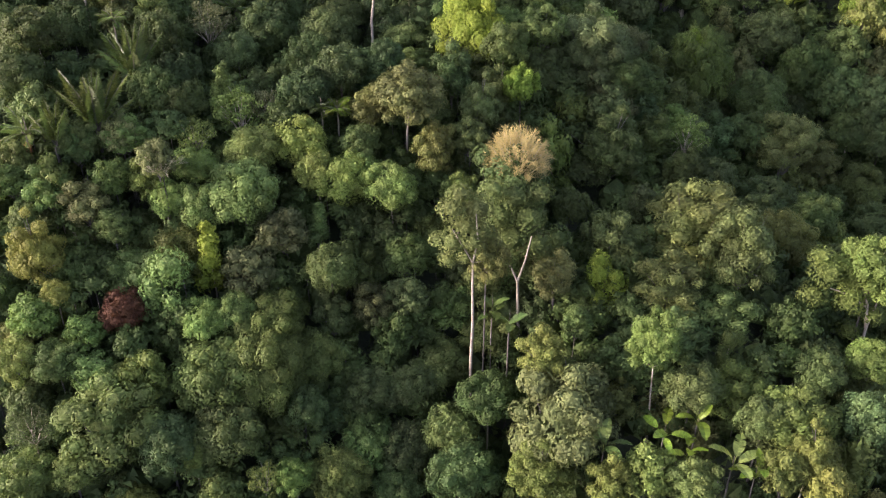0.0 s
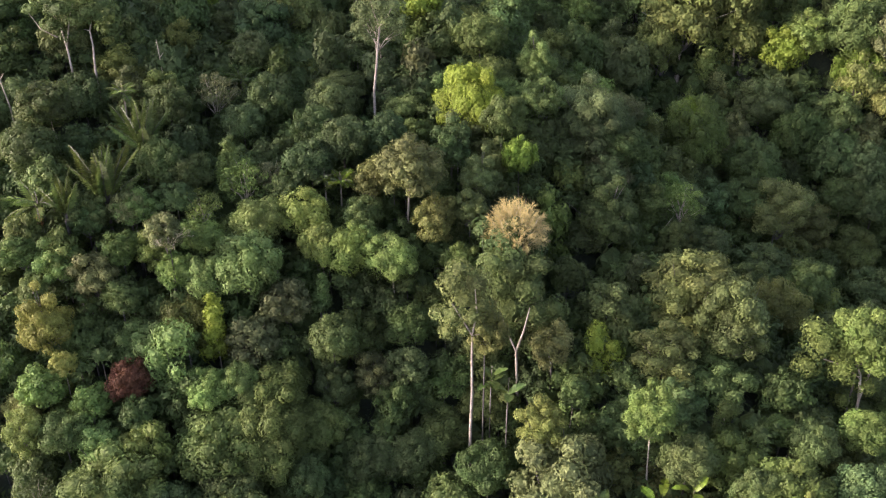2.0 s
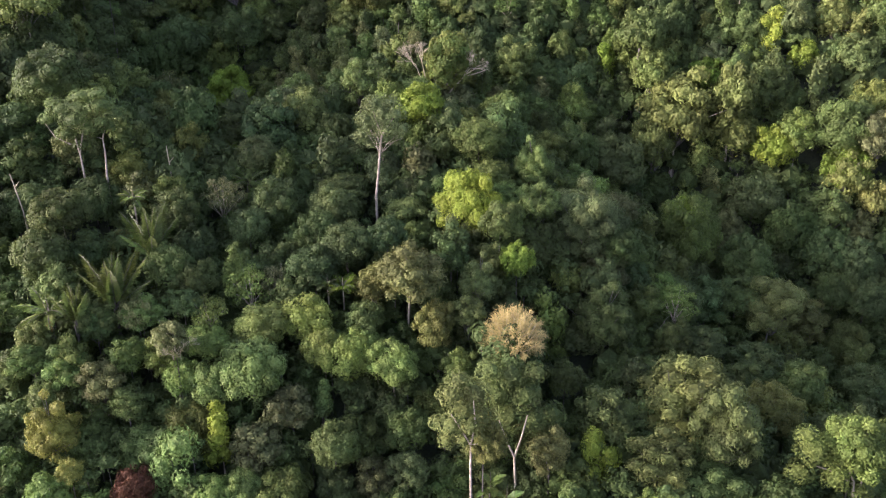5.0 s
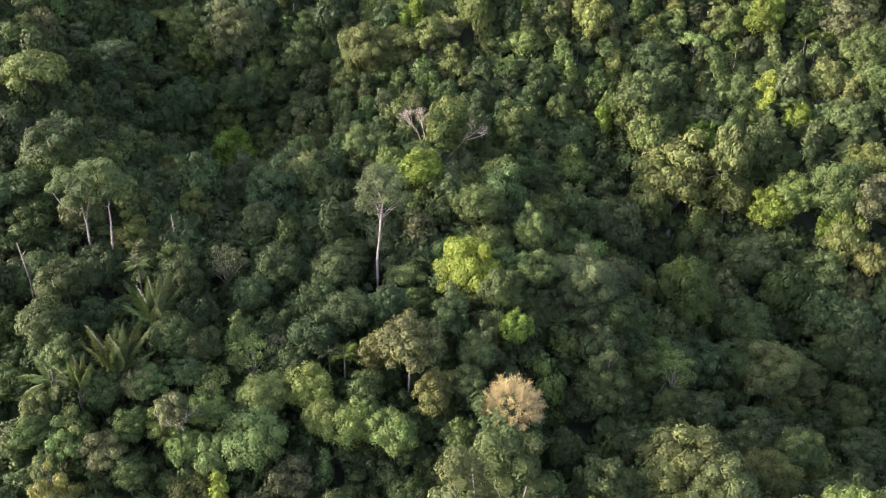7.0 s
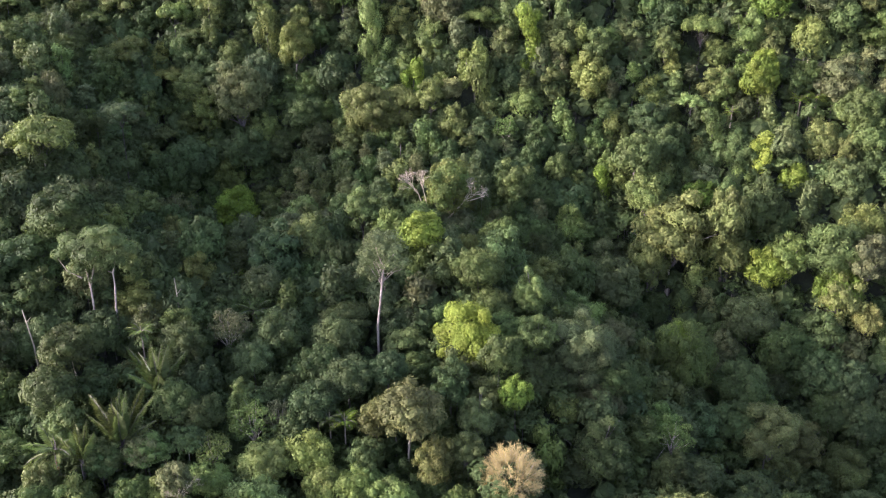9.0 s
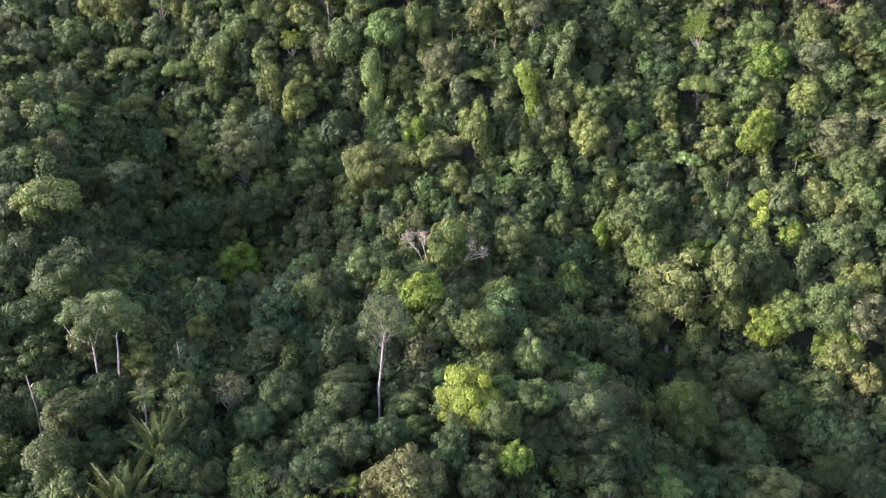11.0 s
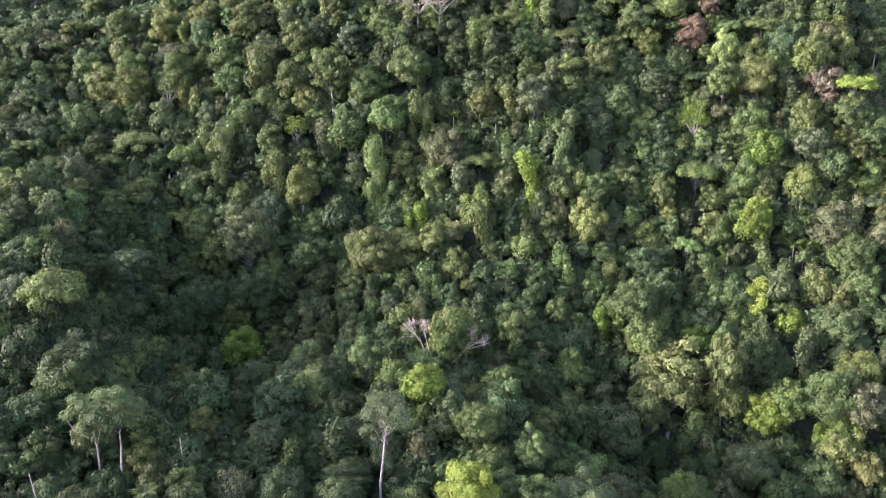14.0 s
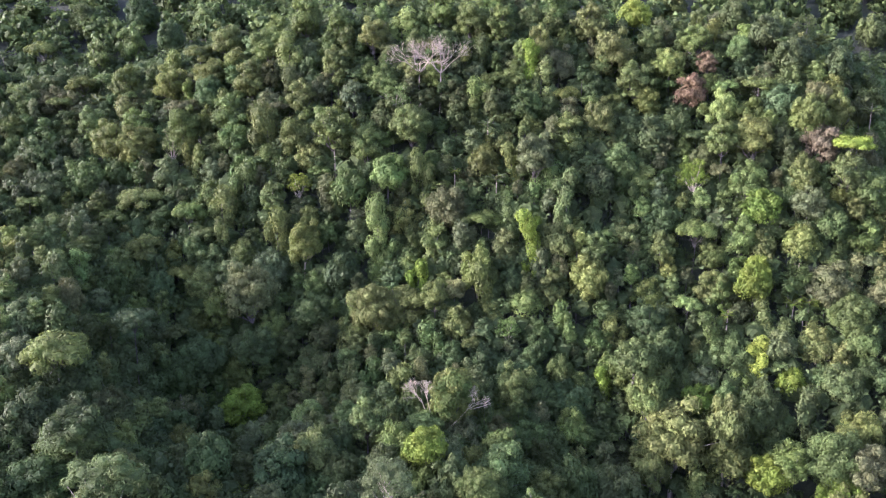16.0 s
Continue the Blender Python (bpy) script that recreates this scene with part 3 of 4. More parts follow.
# ---- the trees that stand out, from the foot of the slope upwards ----
tree("cloud", -41.1, 76.7, 27.6, 3.3, "Y")
tree("dome", -38.5, 73.3, 25.1, 1.7, "Y")
tree("cloud", -37.1, 81.3, 30.6, 2.9, "S")
tree("cloud", -34.0, 79.8, 29.0, 2.1, "W")
tree("dome", -42.8, 79.1, 30.1, 1.7, "M")
tree("cloud", -44.9, 82.5, 32.8, 2.3, "M")
tree("cloud", -40.8, 82.0, 31.8, 2.6, "M")
tree("cloud", -31.2, 84.7, 31.8, 2.4, "W")
tree("bare", -28.5, 81.6, 35.3, 1.3, "B")
# front left spur: M and F leaf colours lightened to stand in for sunlight
tree("dome", -26.6, 86.5, 32.4, 2.4, "M")
tree("dome", -25.7, 82.4, 29.4, 2.7, "M")
tree("dome", -28.7, 82.9, 30.3, 2.1, "M")
tree("dome", -21.1, 83.4, 30.7, 3.5, "M")
tree("dome", -20.6, 88.9, 33.0, 3.1, "F")
tree("dome", -15.8, 90.2, 33.5, 3.2, "F")
tree("dome", -13.8, 87.4, 31.2, 2.8, "F")
tree("dome", -10.4, 86.7, 30.4, 2.9, "F")
tree("dome", -5.7, 85.3, 30.3, 2.9, "F")
tree("dome", -8.9, 87.7, 31.4, 2.1, "M")
tree("cloud", -17.0, 81.7, 27.0, 2.8, "P")
tree("dome", -11.6, 77.8, 24.9, 2.9, "G")
tree("spire", -13.2, 82.7, 27.9, 1.1, "G")
tree("cloud", -20.2, 78.0, 24.7, 2.7, "P")
tree("spire", -24.1, 78.4, 26.3, 1.9, "L")
tree("column", -28.3, 74.8, 24.1, 2.6, "M")
tree("dead", -32.0, 73.7, 22.7, 2.6, "R")
tree("dome", -24.2, 73.2, 22.0, 2.5, "M")
tree("dome", -21.0, 74.2, 22.0, 2.5, "M")
tree("dome", -17.4, 74.7, 20.9, 3.4, "G")
tree("dome", -18.1, 71.2, 17.4, 4.9, "G")
tree("dome", -13.1, 72.8, 17.4, 2.8, "G")
tree("dome", -22.8, 69.2, 18.0, 3.7, "G")
tree("dome", -13.9, 68.3, 14.5, 2.5, "D")
tree("cloud", -35.5, 70.9, 22.0, 2.2, "M")
tree("dome", -31.0, 70.4, 21.1, 1.9, "D")
tree("cloud", -40.4, 71.6, 23.5, 2.2, "M")
tree("cloud", -41.4, 68.1, 20.7, 2.5, "M")
tree("dome", -37.8, 68.4, 20.4, 2.5, "G")
tree("cloud", -29.7, 68.2, 18.9, 2.6, "W")
tree("cloud", -34.2, 67.9, 19.5, 2.1, "M")
tree("cloud", -32.6, 65.0, 15.9, 4.8, "W")
tree("sparse", -39.3, 63.3, 16.5, 2.3, "P")
tree("cloud", -39.6, 59.8, 13.1, 3.1, "W")
tree("cloud", -35.0, 60.6, 13.5, 2.2, "M")
tree("dome", -23.9, 62.6, 13.6, 1.4, "W")
tree("dome", -26.5, 63.6, 14.2, 3.1, "D")
tree("dome", -21.0, 64.9, 14.4, 3.2, "D")
tree("sparse", -17.2, 61.6, 11.4, 1.8, "W")
tree("dome", -14.6, 62.3, 11.0, 1.9, "M")
tree("dome", -7.3, 71.7, 13.9, 2.7, "D")
tree("dome", -3.2, 72.2, 14.2, 2.8, "D")
tree("dome", -7.8, 67.7, 10.5, 3.2, "G")
tree("dome", -10.4, 63.8, 9.4, 3.3, "G")
tree("dome", -3.7, 67.5, 9.5, 3.2, "D")
tree("dome", 0.9, 67.9, 11.6, 3.1, "G")
tree("dome", -0.2, 74.7, 14.5, 3.0, "D")
tree("cloud", -5.0, 75.8, 18.2, 2.7, "D")
tree("cloud", -7.4, 77.5, 20.6, 2.5, "P")
tree("cloud", -3.8, 78.1, 21.3, 2.5, "P")
tree("dome", 2.0, 64.4, 9.5, 3.4, "D")
tree("dome", 4.6, 69.0, 15.1, 2.9, "D")
tree("dome", -4.5, 64.0, 7.4, 2.8, "D")
tree("cloud", -11.5, 76.1, 20.1, 2.4, "D")
tree("cloud", -11.1, 75.7, 15.9, 2.4, "D")
tree("cloud", 11.7, 65.9, 15.8, 5.3, "S")
tree("cloud", 9.5, 61.5, 12.9, 3.3, "W")
tree("cloud", 9.9, 69.9, 20.0, 2.4, "W")
tree("cloud", 13.5, 72.7, 21.9, 1.7, "G", foot=(-0.6, -0.5))
tree("cloud", 20.2, 67.8, 23.5, 3.1, "M", foot=(0.6, -0.8))
tree("dome", 24.0, 65.8, 19.0, 2.6, "G")
tree("dome", 32.3, 70.8, 15.4, 1.7, "W")
tree("dome", 30.0, 62.7, 18.1, 2.4, "G")
tree("cloud", 33.4, 63.0, 18.0, 3.6, "W")
tree("cloud", 34.0, 59.7, 16.7, 2.9, "W")
tree("cloud", 34.7, 57.0, 15.5, 2.4, "Y")
tree("cloud", 31.0, 58.4, 15.8, 2.3, "W")
tree("cloud", 43.7, 76.0, 26.3, 3.4, "W")
tree("dome", 42.2, 68.8, 20.2, 2.5, "M")
tree("dome", 39.8, 62.3, 18.5, 2.9, "D")
tree("dome", 36.7, 67.7, 19.7, 2.5, "D")
tree("cloud", 34.3, 70.2, 18.9, 2.0, "G")
tree("column", 28.6, 70.8, 20.5, 1.5, "G")
tree("cloud", 19.2, 59.6, 14.6, 2.8, "W")
tree("cloud", 23.1, 58.3, 14.6, 2.6, "G")
tree("cloud", 15.6, 59.0, 13.4, 2.6, "W")
tree("dome", 36.0, 74.5, 20.5, 2.5, "D")
tree("cloud", 6.5, 86.3, 29.0, 5.2, "G")
tree("cloud", 4.3, 74.5, 28.7, 2.7, "O")
tree("cloud", 11.5, 77.8, 24.4, 2.6, "O")
tree("cloud", 1.9, 85.6, 29.8, 2.4, "W")
tree("twig", 7.9, 86.1, 33.3, 3.7, "T")
tree("cloud", -0.9, 89.8, 32.9, 3.0, "O")
tree("cloud", -3.8, 92.1, 38.2, 3.8, "O")
tree("cloud", -8.1, 93.8, 36.0, 2.3, "O")
tree("cloud", 1.0, 98.0, 38.2, 3.1, "D")
tree("dome", 3.3, 107.0, 40.2, 4.3, "L")
tree("dome", 7.2, 102.1, 39.8, 2.8, "G")
tree("dome", 8.8, 97.8, 36.9, 2.5, "L")
tree("cloud", 4.2, 94.3, 35.8, 2.9, "O")
tree("cloud", 3.0, 90.9, 33.6, 2.5, "O")
tree("cloud", 12.2, 106.7, 40.2, 3.1, "W")
tree("cloud", 18.1, 108.3, 37.3, 5.1, "S")
tree("cloud", 20.3, 105.0, 31.6, 4.1, "P", foot=(-3.0, -2.0))
tree("cloud", 19.8, 95.3, 30.2, 3.8, "D")
tree("dome", 22.4, 105.7, 34.8, 3.1, "D")
tree("dome", 35.5, 118.8, 30.2, 5.2, "G")
tree("dome", 35.0, 119.2, 32.6, 3.1, "L")
tree("sparse", 29.6, 99.9, 29.5, 2.5, "M", foot=(-4.0, -1.0))
tree("dome", 28.7, 95.6, 27.0, 2.4, "D")
tree("dome", 32.4, 96.0, 26.0, 2.7, "D")
tree("cloud", 27.6, 84.3, 26.4, 5.2, "O")
tree("cloud", 31.1, 79.7, 26.0, 4.3, "O")
tree("cloud", 18.0, 82.4, 25.2, 3.3, "G")
tree("column", 17.2, 78.5, 22.7, 2.4, "L")
tree("cloud", 23.4, 76.7, 23.7, 3.4, "O")
tree("dome", 40.1, 97.6, 21.2, 3.8, "D")
tree("cloud", 45.6, 109.1, 23.8, 4.4, "O")
tree("dome", 43.3, 116.3, 27.1, 4.5, "D")
tree("dome", 41.3, 110.9, 24.6, 3.5, "D")
tree("cloud", 53.5, 114.9, 17.7, 3.7, "O")
tree("dome", 44.5, 93.5, 21.8, 3.3, "G")
tree("dome", 57.3, 123.4, 25.0, 4.0, "D")
tree("dome", 52.7, 125.9, 27.5, 4.0, "G")
tree("dome", 61.7, 121.5, 24.1, 3.9, "D")
tree("cloud", 59.3, 127.2, 29.6, 3.6, "D")
tree("cloud", 62.9, 131.0, 34.2, 4.0, "W")
tree("dome", 62.4, 116.6, 20.1, 3.5, "D")
tree("dome", 58.5, 118.6, 20.9, 3.4, "D")
tree("dome", 58.6, 112.0, 15.3, 4.0, "D")
tree("dome", 58.2, 103.2, 14.2, 3.6, "D")
tree("dome", 48.2, 130.0, 31.1, 4.0, "D")
tree("dome", 14.3, 87.8, 26.4, 2.2, "G")
tree("cloud", -43.7, 89.9, 37.8, 2.3, "G")
tree("dome", -32.3, 94.3, 37.7, 2.9, "G")
tree("dome", -29.0, 93.5, 36.6, 2.5, "G")
tree("spire", -24.8, 95.1, 37.2, 1.6, "W")
tree("sparse", -22.9, 93.3, 35.7, 2.8, "M")
tree("sparse", -20.2, 95.2, 35.2, 2.3, "S")
tree("sparse", -27.1, 89.8, 34.3, 2.6, "M")
tree("dome", -29.8, 90.3, 35.3, 2.2, "G")
tree("dome", -15.6, 95.8, 36.8, 2.9, "D")
tree("dome", -12.0, 99.1, 38.4, 3.3, "D")
tree("dome", -15.4, 101.2, 38.9, 3.0, "D")
tree("dome", -6.8, 100.2, 39.1, 2.6, "D")
tree("dome", -24.4, 103.1, 38.9, 2.8, "D")
tree("sparse", -28.4, 107.9, 40.7, 2.8, "S")
tree("dome", -21.8, 108.2, 39.7, 3.5, "D")
tree("dome", -14.1, 107.2, 39.5, 3.1, "D")
tree("dome", -46.4, 93.3, 39.9, 3.1, "D")
tree("dome", -46.0, 98.9, 42.7, 3.2, "D")
tree("dome", -44.8, 107.2, 40.7, 3.4, "D")
tree("dome", -33.2, 102.9, 41.1, 3.0, "D")
tree("dome", -17.8, 92.5, 35.1, 2.3, "D")
tree("dome", -8.9, 90.1, 33.5, 2.2, "G")
tree("cloud", -34.3, 88.7, 34.9, 2.4, "M")
tree("cloud", -38.9, 87.7, 34.8, 2.4, "G")
tree("umbrella", -56.9, 115.0, 48.6, 3.8, "G")
tree("dome", -57.2, 119.1, 49.8, 1.9, "L")
tree("umbrella", -45.2, 121.1, 45.0, 3.2, "G")
tree("cloud", -37.0, 151.8, 42.0, 4.9, "L")
tree("cloud", -24.8, 154.6, 41.3, 4.5, "O")
tree("cloud", -30.8, 154.5, 42.1, 3.8, "W")
tree("dome", -35.2, 122.6, 46.8, 3.6, "G")
tree("dome", -44.8, 127.4, 43.9, 3.7, "D")
tree("cloud", -25.0, 123.3, 44.6, 4.4, "D")
tree("dome", -16.3, 125.1, 42.3, 3.7, "D")
tree("cloud", -12.5, 131.7, 48.9, 3.4, "W")
tree("cloud", 0.8, 137.2, 50.8, 4.1, "W")
tree("dome", -3.3, 124.4, 47.9, 3.4, "L")
tree("sparse", -8.5, 116.7, 46.6, 3.6, "S")
tree("cloud", 7.1, 143.5, 42.0, 4.5, "W")
tree("cloud", 8.0, 123.9, 43.8, 4.1, "G")
tree("dome", 4.7, 117.3, 45.2, 3.1, "G")
tree("cloud", 12.1, 115.3, 42.3, 3.3, "W")
tree("cloud", 33.8, 144.7, 47.2, 5.6, "W")
tree("cloud", 31.3, 153.3, 41.7, 4.4, "S")
tree("cloud", 37.3, 140.1, 42.0, 5.9, "W")
tree("cloud", 34.2, 139.6, 37.5, 4.5, "W")
tree("column", 26.8, 150.2, 46.5, 3.3, "L")
tree("dome", 45.5, 138.7, 44.7, 4.3, "W")
tree("dome", 42.4, 145.0, 46.1, 3.7, "L")
tree("dome", 46.4, 138.4, 38.7, 4.4, "W")
tree("dome", 52.6, 142.6, 44.9, 5.0, "G")
tree("dome", 58.3, 146.0, 49.0, 3.2, "L")
tree("column", 53.3, 147.7, 52.6, 3.5, "L")
tree("dome", 52.0, 135.4, 37.3, 3.3, "L")
tree("cloud", 54.8, 134.5, 40.5, 3.2, "W")
tree("dome", 61.6, 133.8, 40.8, 5.1, "G")
tree("dome", 62.6, 132.0, 35.4, 3.9, "L")
tree("dome", 65.6, 143.7, 49.7, 5.0, "G")
tree("cloud", 63.0, 148.7, 54.6, 5.0, "O")
tree("dome", 68.3, 148.3, 60.4, 4.9, "W")
tree("dome", 69.2, 145.7, 56.4, 4.0, "W")
tree("dome", 65.9, 127.7, 31.9, 2.6, "Y")
tree("cloud", 66.9, 137.5, 43.4, 4.0, "W")
tree("cloud", 66.1, 131.3, 41.0, 3.8, "S")
tree("dome", 53.5, 154.3, 63.8, 4.1, "L")
tree("cloud", 48.3, 156.6, 61.8, 4.2, "W")
tree("column", 45.6, 151.7, 55.8, 3.6, "W")
tree("sparse", 10.5, 154.7, 55.7, 2.9, "M")
tree("umbrella", 42.5, 155.5, 59.8, 3.5, "M")
tree("cloud", 26.7, 155.4, 53.0, 3.9, "G")
tree("column", 29.6, 155.1, 54.5, 3.5, "W")
tree("column", 6.2, 160.6, 60.7, 4.5, "W")
tree("cloud", -8.7, 160.7, 57.1, 5.6, "W")
tree("cloud", -13.7, 160.5, 57.1, 5.8, "W")
tree("cloud", -16.8, 161.2, 51.9, 5.7, "W")
tree("cloud", -9.7, 158.2, 51.3, 4.4, "G")
tree("cloud", -2.4, 159.1, 60.3, 3.9, "W")
tree("column", -5.7, 164.1, 62.1, 3.4, "L")
tree("cloud", 1.5, 157.0, 55.9, 3.9, "W")
tree("cloud", -36.9, 162.8, 59.7, 5.8, "S")
tree("cloud", -46.6, 166.4, 59.9, 4.5, "W")
tree("cloud", -56.9, 169.9, 61.3, 4.6, "W")
tree("cloud", -43.2, 163.3, 56.5, 4.1, "W")
tree("umbrella", -58.9, 129.2, 60.8, 4.7, "W")
tree("umbrella", -69.6, 149.0, 62.5, 4.0, "G")
tree("umbrella", -63.4, 154.9, 57.5, 4.6, "D")
tree("umbrella", -52.7, 145.2, 60.5, 4.5, "D")
tree("dome", -55.2, 157.5, 51.9, 5.0, "D")
tree("dome", -48.2, 151.8, 47.4, 5.5, "D")
tree("dome", -56.0, 145.1, 51.3, 5.4, "D")
tree("dome", -45.2, 156.1, 49.2, 4.8, "D")
tree("dome", -35.9, 159.8, 49.9, 5.7, "D")
tree("dome", -59.7, 132.5, 54.0, 4.9, "D")
tree("dome", -51.7, 116.5, 54.0, 4.4, "D")
tree("sparse", -45.5, 143.9, 43.9, 4.1, "S")
tree("dome", -24.9, 158.0, 47.3, 4.4, "D")
tree("dome", -60.8, 122.8, 52.7, 4.5, "D")
tree("dome", 20.9, 149.7, 42.0, 5.5, "D")
tree("dome", 16.7, 143.5, 37.8, 5.3, "D")
tree("dome", 18.9, 130.3, 37.5, 4.4, "D")
tree("dome", 26.4, 132.3, 35.7, 4.3, "D")
tree("dome", 11.3, 153.0, 47.0, 5.5, "D")
tree("dome", 6.1, 152.7, 49.8, 4.3, "D")
tree("dome", 31.9, 146.7, 52.6, 4.5, "G")
tree("cloud", 35.2, 155.2, 56.9, 4.6, "D")
tree("dome", 37.7, 151.5, 53.0, 4.2, "D")
tree("umbrella", -77.5, 172.2, 69.7, 5.6, "W")
tree("umbrella", -59.0, 170.7, 66.0, 6.7, "W")
tree("umbrella", -62.2, 179.6, 73.7, 6.0, "W")
tree("umbrella", -50.9, 174.9, 72.3, 4.4, "W")
tree("umbrella", -66.8, 176.1, 71.0, 4.2, "G")
tree("umbrella", -73.7, 174.9, 65.7, 4.4, "G")
tree("umbrella", -51.2, 168.3, 61.7, 4.3, "W")
tree("umbrella", -70.9, 147.8, 63.0, 5.5, "M")
tree("dome", -81.7, 181.4, 75.7, 5.4, "D")
tree("dome", -74.3, 182.9, 76.6, 5.0, "G")
tree("dome", -86.5, 189.1, 81.4, 5.1, "D")
tree("cloud", -71.1, 191.8, 83.4, 5.6, "W")
tree("cloud", -64.4, 189.6, 83.6, 5.3, "W")
tree("sparse", -57.0, 188.0, 83.7, 4.1, "W")
tree("column", -52.7, 187.0, 80.5, 4.1, "W")
tree("column", -40.5, 178.5, 77.2, 4.0, "W")
tree("column", -36.7, 184.5, 86.3, 4.5, "W")
tree("column", -44.6, 175.6, 72.2, 4.6, "W")
tree("cloud", -34.3, 174.5, 75.7, 3.2, "W")
tree("cloud", -27.3, 168.9, 68.1, 4.7, "W")
tree("column", -33.2, 171.9, 68.5, 4.1, "W")
tree("sparse", -29.4, 176.9, 77.5, 3.3, "L")
tree("cloud", -30.9, 183.6, 86.3, 4.9, "W")
tree("dome", -19.0, 173.7, 76.8, 4.7, "G")
tree("cloud", -22.8, 180.2, 87.8, 4.8, "W")
tree("column", -13.5, 168.9, 69.9, 4.2, "M")
tree("dome", -11.5, 174.4, 79.9, 4.3, "M")
tree("cloud", -16.1, 179.7, 84.6, 4.8, "W")
tree("column", -5.1, 173.9, 77.5, 4.5, "W")
tree("cloud", -7.4, 181.1, 88.7, 5.7, "W")
tree("cloud", -2.9, 168.1, 68.3, 4.2, "W")
tree("cloud", 16.1, 170.9, 84.4, 6.0, "P")
tree("column", 11.9, 173.4, 81.7, 4.0, "W")
tree("column", 18.1, 170.9, 77.2, 4.8, "M")
tree("column", 21.7, 165.5, 77.0, 3.9, "G")
tree("column", 14.5, 163.1, 71.4, 3.5, "L")
tree("cloud", 22.6, 177.1, 86.9, 5.3, "W")
tree("cloud", 26.6, 161.3, 68.6, 3.4, "W")
tree("cloud", 32.5, 165.2, 69.9, 3.5, "O")
tree("cloud", 38.8, 161.7, 68.6, 3.4, "W")
tree("umbrella", 44.9, 161.9, 71.3, 4.6, "W")
tree("sparse", 45.4, 169.0, 80.6, 3.5, "L")
tree("cloud", 56.4, 170.3, 87.5, 5.3, "W")
tree("cloud", 55.3, 167.5, 79.7, 5.5, "W")
tree("dome", 56.6, 162.9, 75.4, 4.4, "L")
tree("cloud", 64.2, 164.4, 81.2, 4.4, "O")
tree("cloud", 67.9, 167.8, 86.7, 4.2, "R2")
tree("umbrella", 71.8, 162.8, 87.2, 4.5, "L")
tree("dome", 66.3, 170.6, 90.5, 4.7, "W")
tree("cloud", 71.3, 162.3, 82.5, 4.1, "O")
tree("cloud", 75.0, 161.0, 78.7, 4.3, "W")
tree("dome", 62.5, 158.2, 70.3, 4.7, "W")
tree("cloud", 73.1, 158.1, 71.3, 4.1, "W")
tree("cloud", 52.4, 160.8, 70.8, 4.0, "W")
tree("dome", 53.7, 154.5, 66.2, 3.7, "L")
tree("dome", 32.4, 171.7, 82.2, 4.6, "G")
tree("column", 33.5, 170.0, 77.1, 3.6, "G")
tree("dome", 38.7, 177.5, 86.8, 4.7, "D")
tree("cloud", 29.0, 179.0, 89.8, 4.9, "W")
tree("dome", 44.0, 178.1, 88.8, 4.3, "D")
tree("cloud", 50.4, 169.9, 87.5, 3.9, "W")
tree("cloud", 47.2, 157.1, 62.5, 4.2, "W")
tree("cloud", 5.2, 161.5, 64.6, 4.5, "W")
tree("cloud", 10.4, 165.0, 68.0, 4.1, "O")
tree("cloud", -108.9, 240.6, 108.7, 4.9, "G")
tree("umbrella", -98.0, 223.7, 100.9, 5.2, "W")
tree("cloud", -75.4, 221.7, 102.3, 4.6, "W")
tree("cloud", -82.6, 218.9, 100.3, 3.7, "W")
tree("cloud", -60.0, 230.7, 107.3, 4.7, "W")
tree("cloud", -49.2, 208.2, 104.0, 4.8, "W")
tree("umbrella", -55.5, 207.4, 101.2, 4.3, "W")
tree("cloud", -38.9, 200.4, 103.1, 5.1, "W")
tree("cloud", -31.1, 205.0, 108.9, 4.7, "W")
tree("cloud", -23.0, 200.1, 107.7, 4.3, "W")
tree("cloud", -15.5, 195.9, 105.5, 4.5, "W")
tree("bare", -6.0, 187.5, 102.4, 3.8, "B")
tree("bare", -1.7, 187.0, 102.4, 3.8, "B")
tree("sparse", -10.5, 184.9, 93.9, 3.8, "M")
tree("dome", 39.4, 202.7, 108.7, 4.6, "L")
tree("cloud", 33.0, 189.7, 102.2, 5.2, "W")
tree("cloud", 29.2, 196.8, 107.7, 4.9, "W")
tree("cloud", 18.1, 189.8, 103.3, 4.3, "W")
tree("column", 16.0, 187.0, 101.0, 2.9, "L")
tree("cloud", 10.3, 195.0, 107.7, 4.4, "W")
tree("cloud", 4.5, 196.7, 108.8, 4.5, "W")
tree("cloud", 47.1, 181.7, 94.7, 4.6, "R2")
tree("cloud", 50.8, 184.4, 100.2, 2.9, "R2")
tree("cloud", 49.8, 189.7, 104.4, 3.9, "W")
tree("dome", 43.7, 186.4, 99.5, 3.8, "M")
tree("umbrella", 53.2, 179.5, 95.9, 3.3, "M")
tree("cloud", 36.8, 184.6, 96.6, 4.7, "W")
tree("umbrella", 23.4, 183.5, 93.8, 4.2, "W")
tree("umbrella", 59.1, 177.6, 96.4, 4.1, "W")
tree("dome", 66.1, 169.4, 92.0, 4.1, "W")
tree("cloud", 72.0, 171.0, 91.5, 4.2, "W")
tree("dome", 62.5, 187.0, 105.5, 4.5, "D")
tree("dome", 66.3, 181.2, 101.5, 4.4, "D")
tree("dome", 74.3, 179.0, 99.4, 4.3, "D")
tree("dome", 102.9, 230.8, 104.1, 5.5, "D")
tree("dome", 59.0, 195.8, 108.9, 4.4, "D")
tree("cloud", 101.6, 242.5, 109.7, 5.2, "G")
tree("sparse", 71.6, 190.2, 106.7, 3.4, "G")
tree("cloud", -60.4, 201.1, 94.9, 4.7, "W")
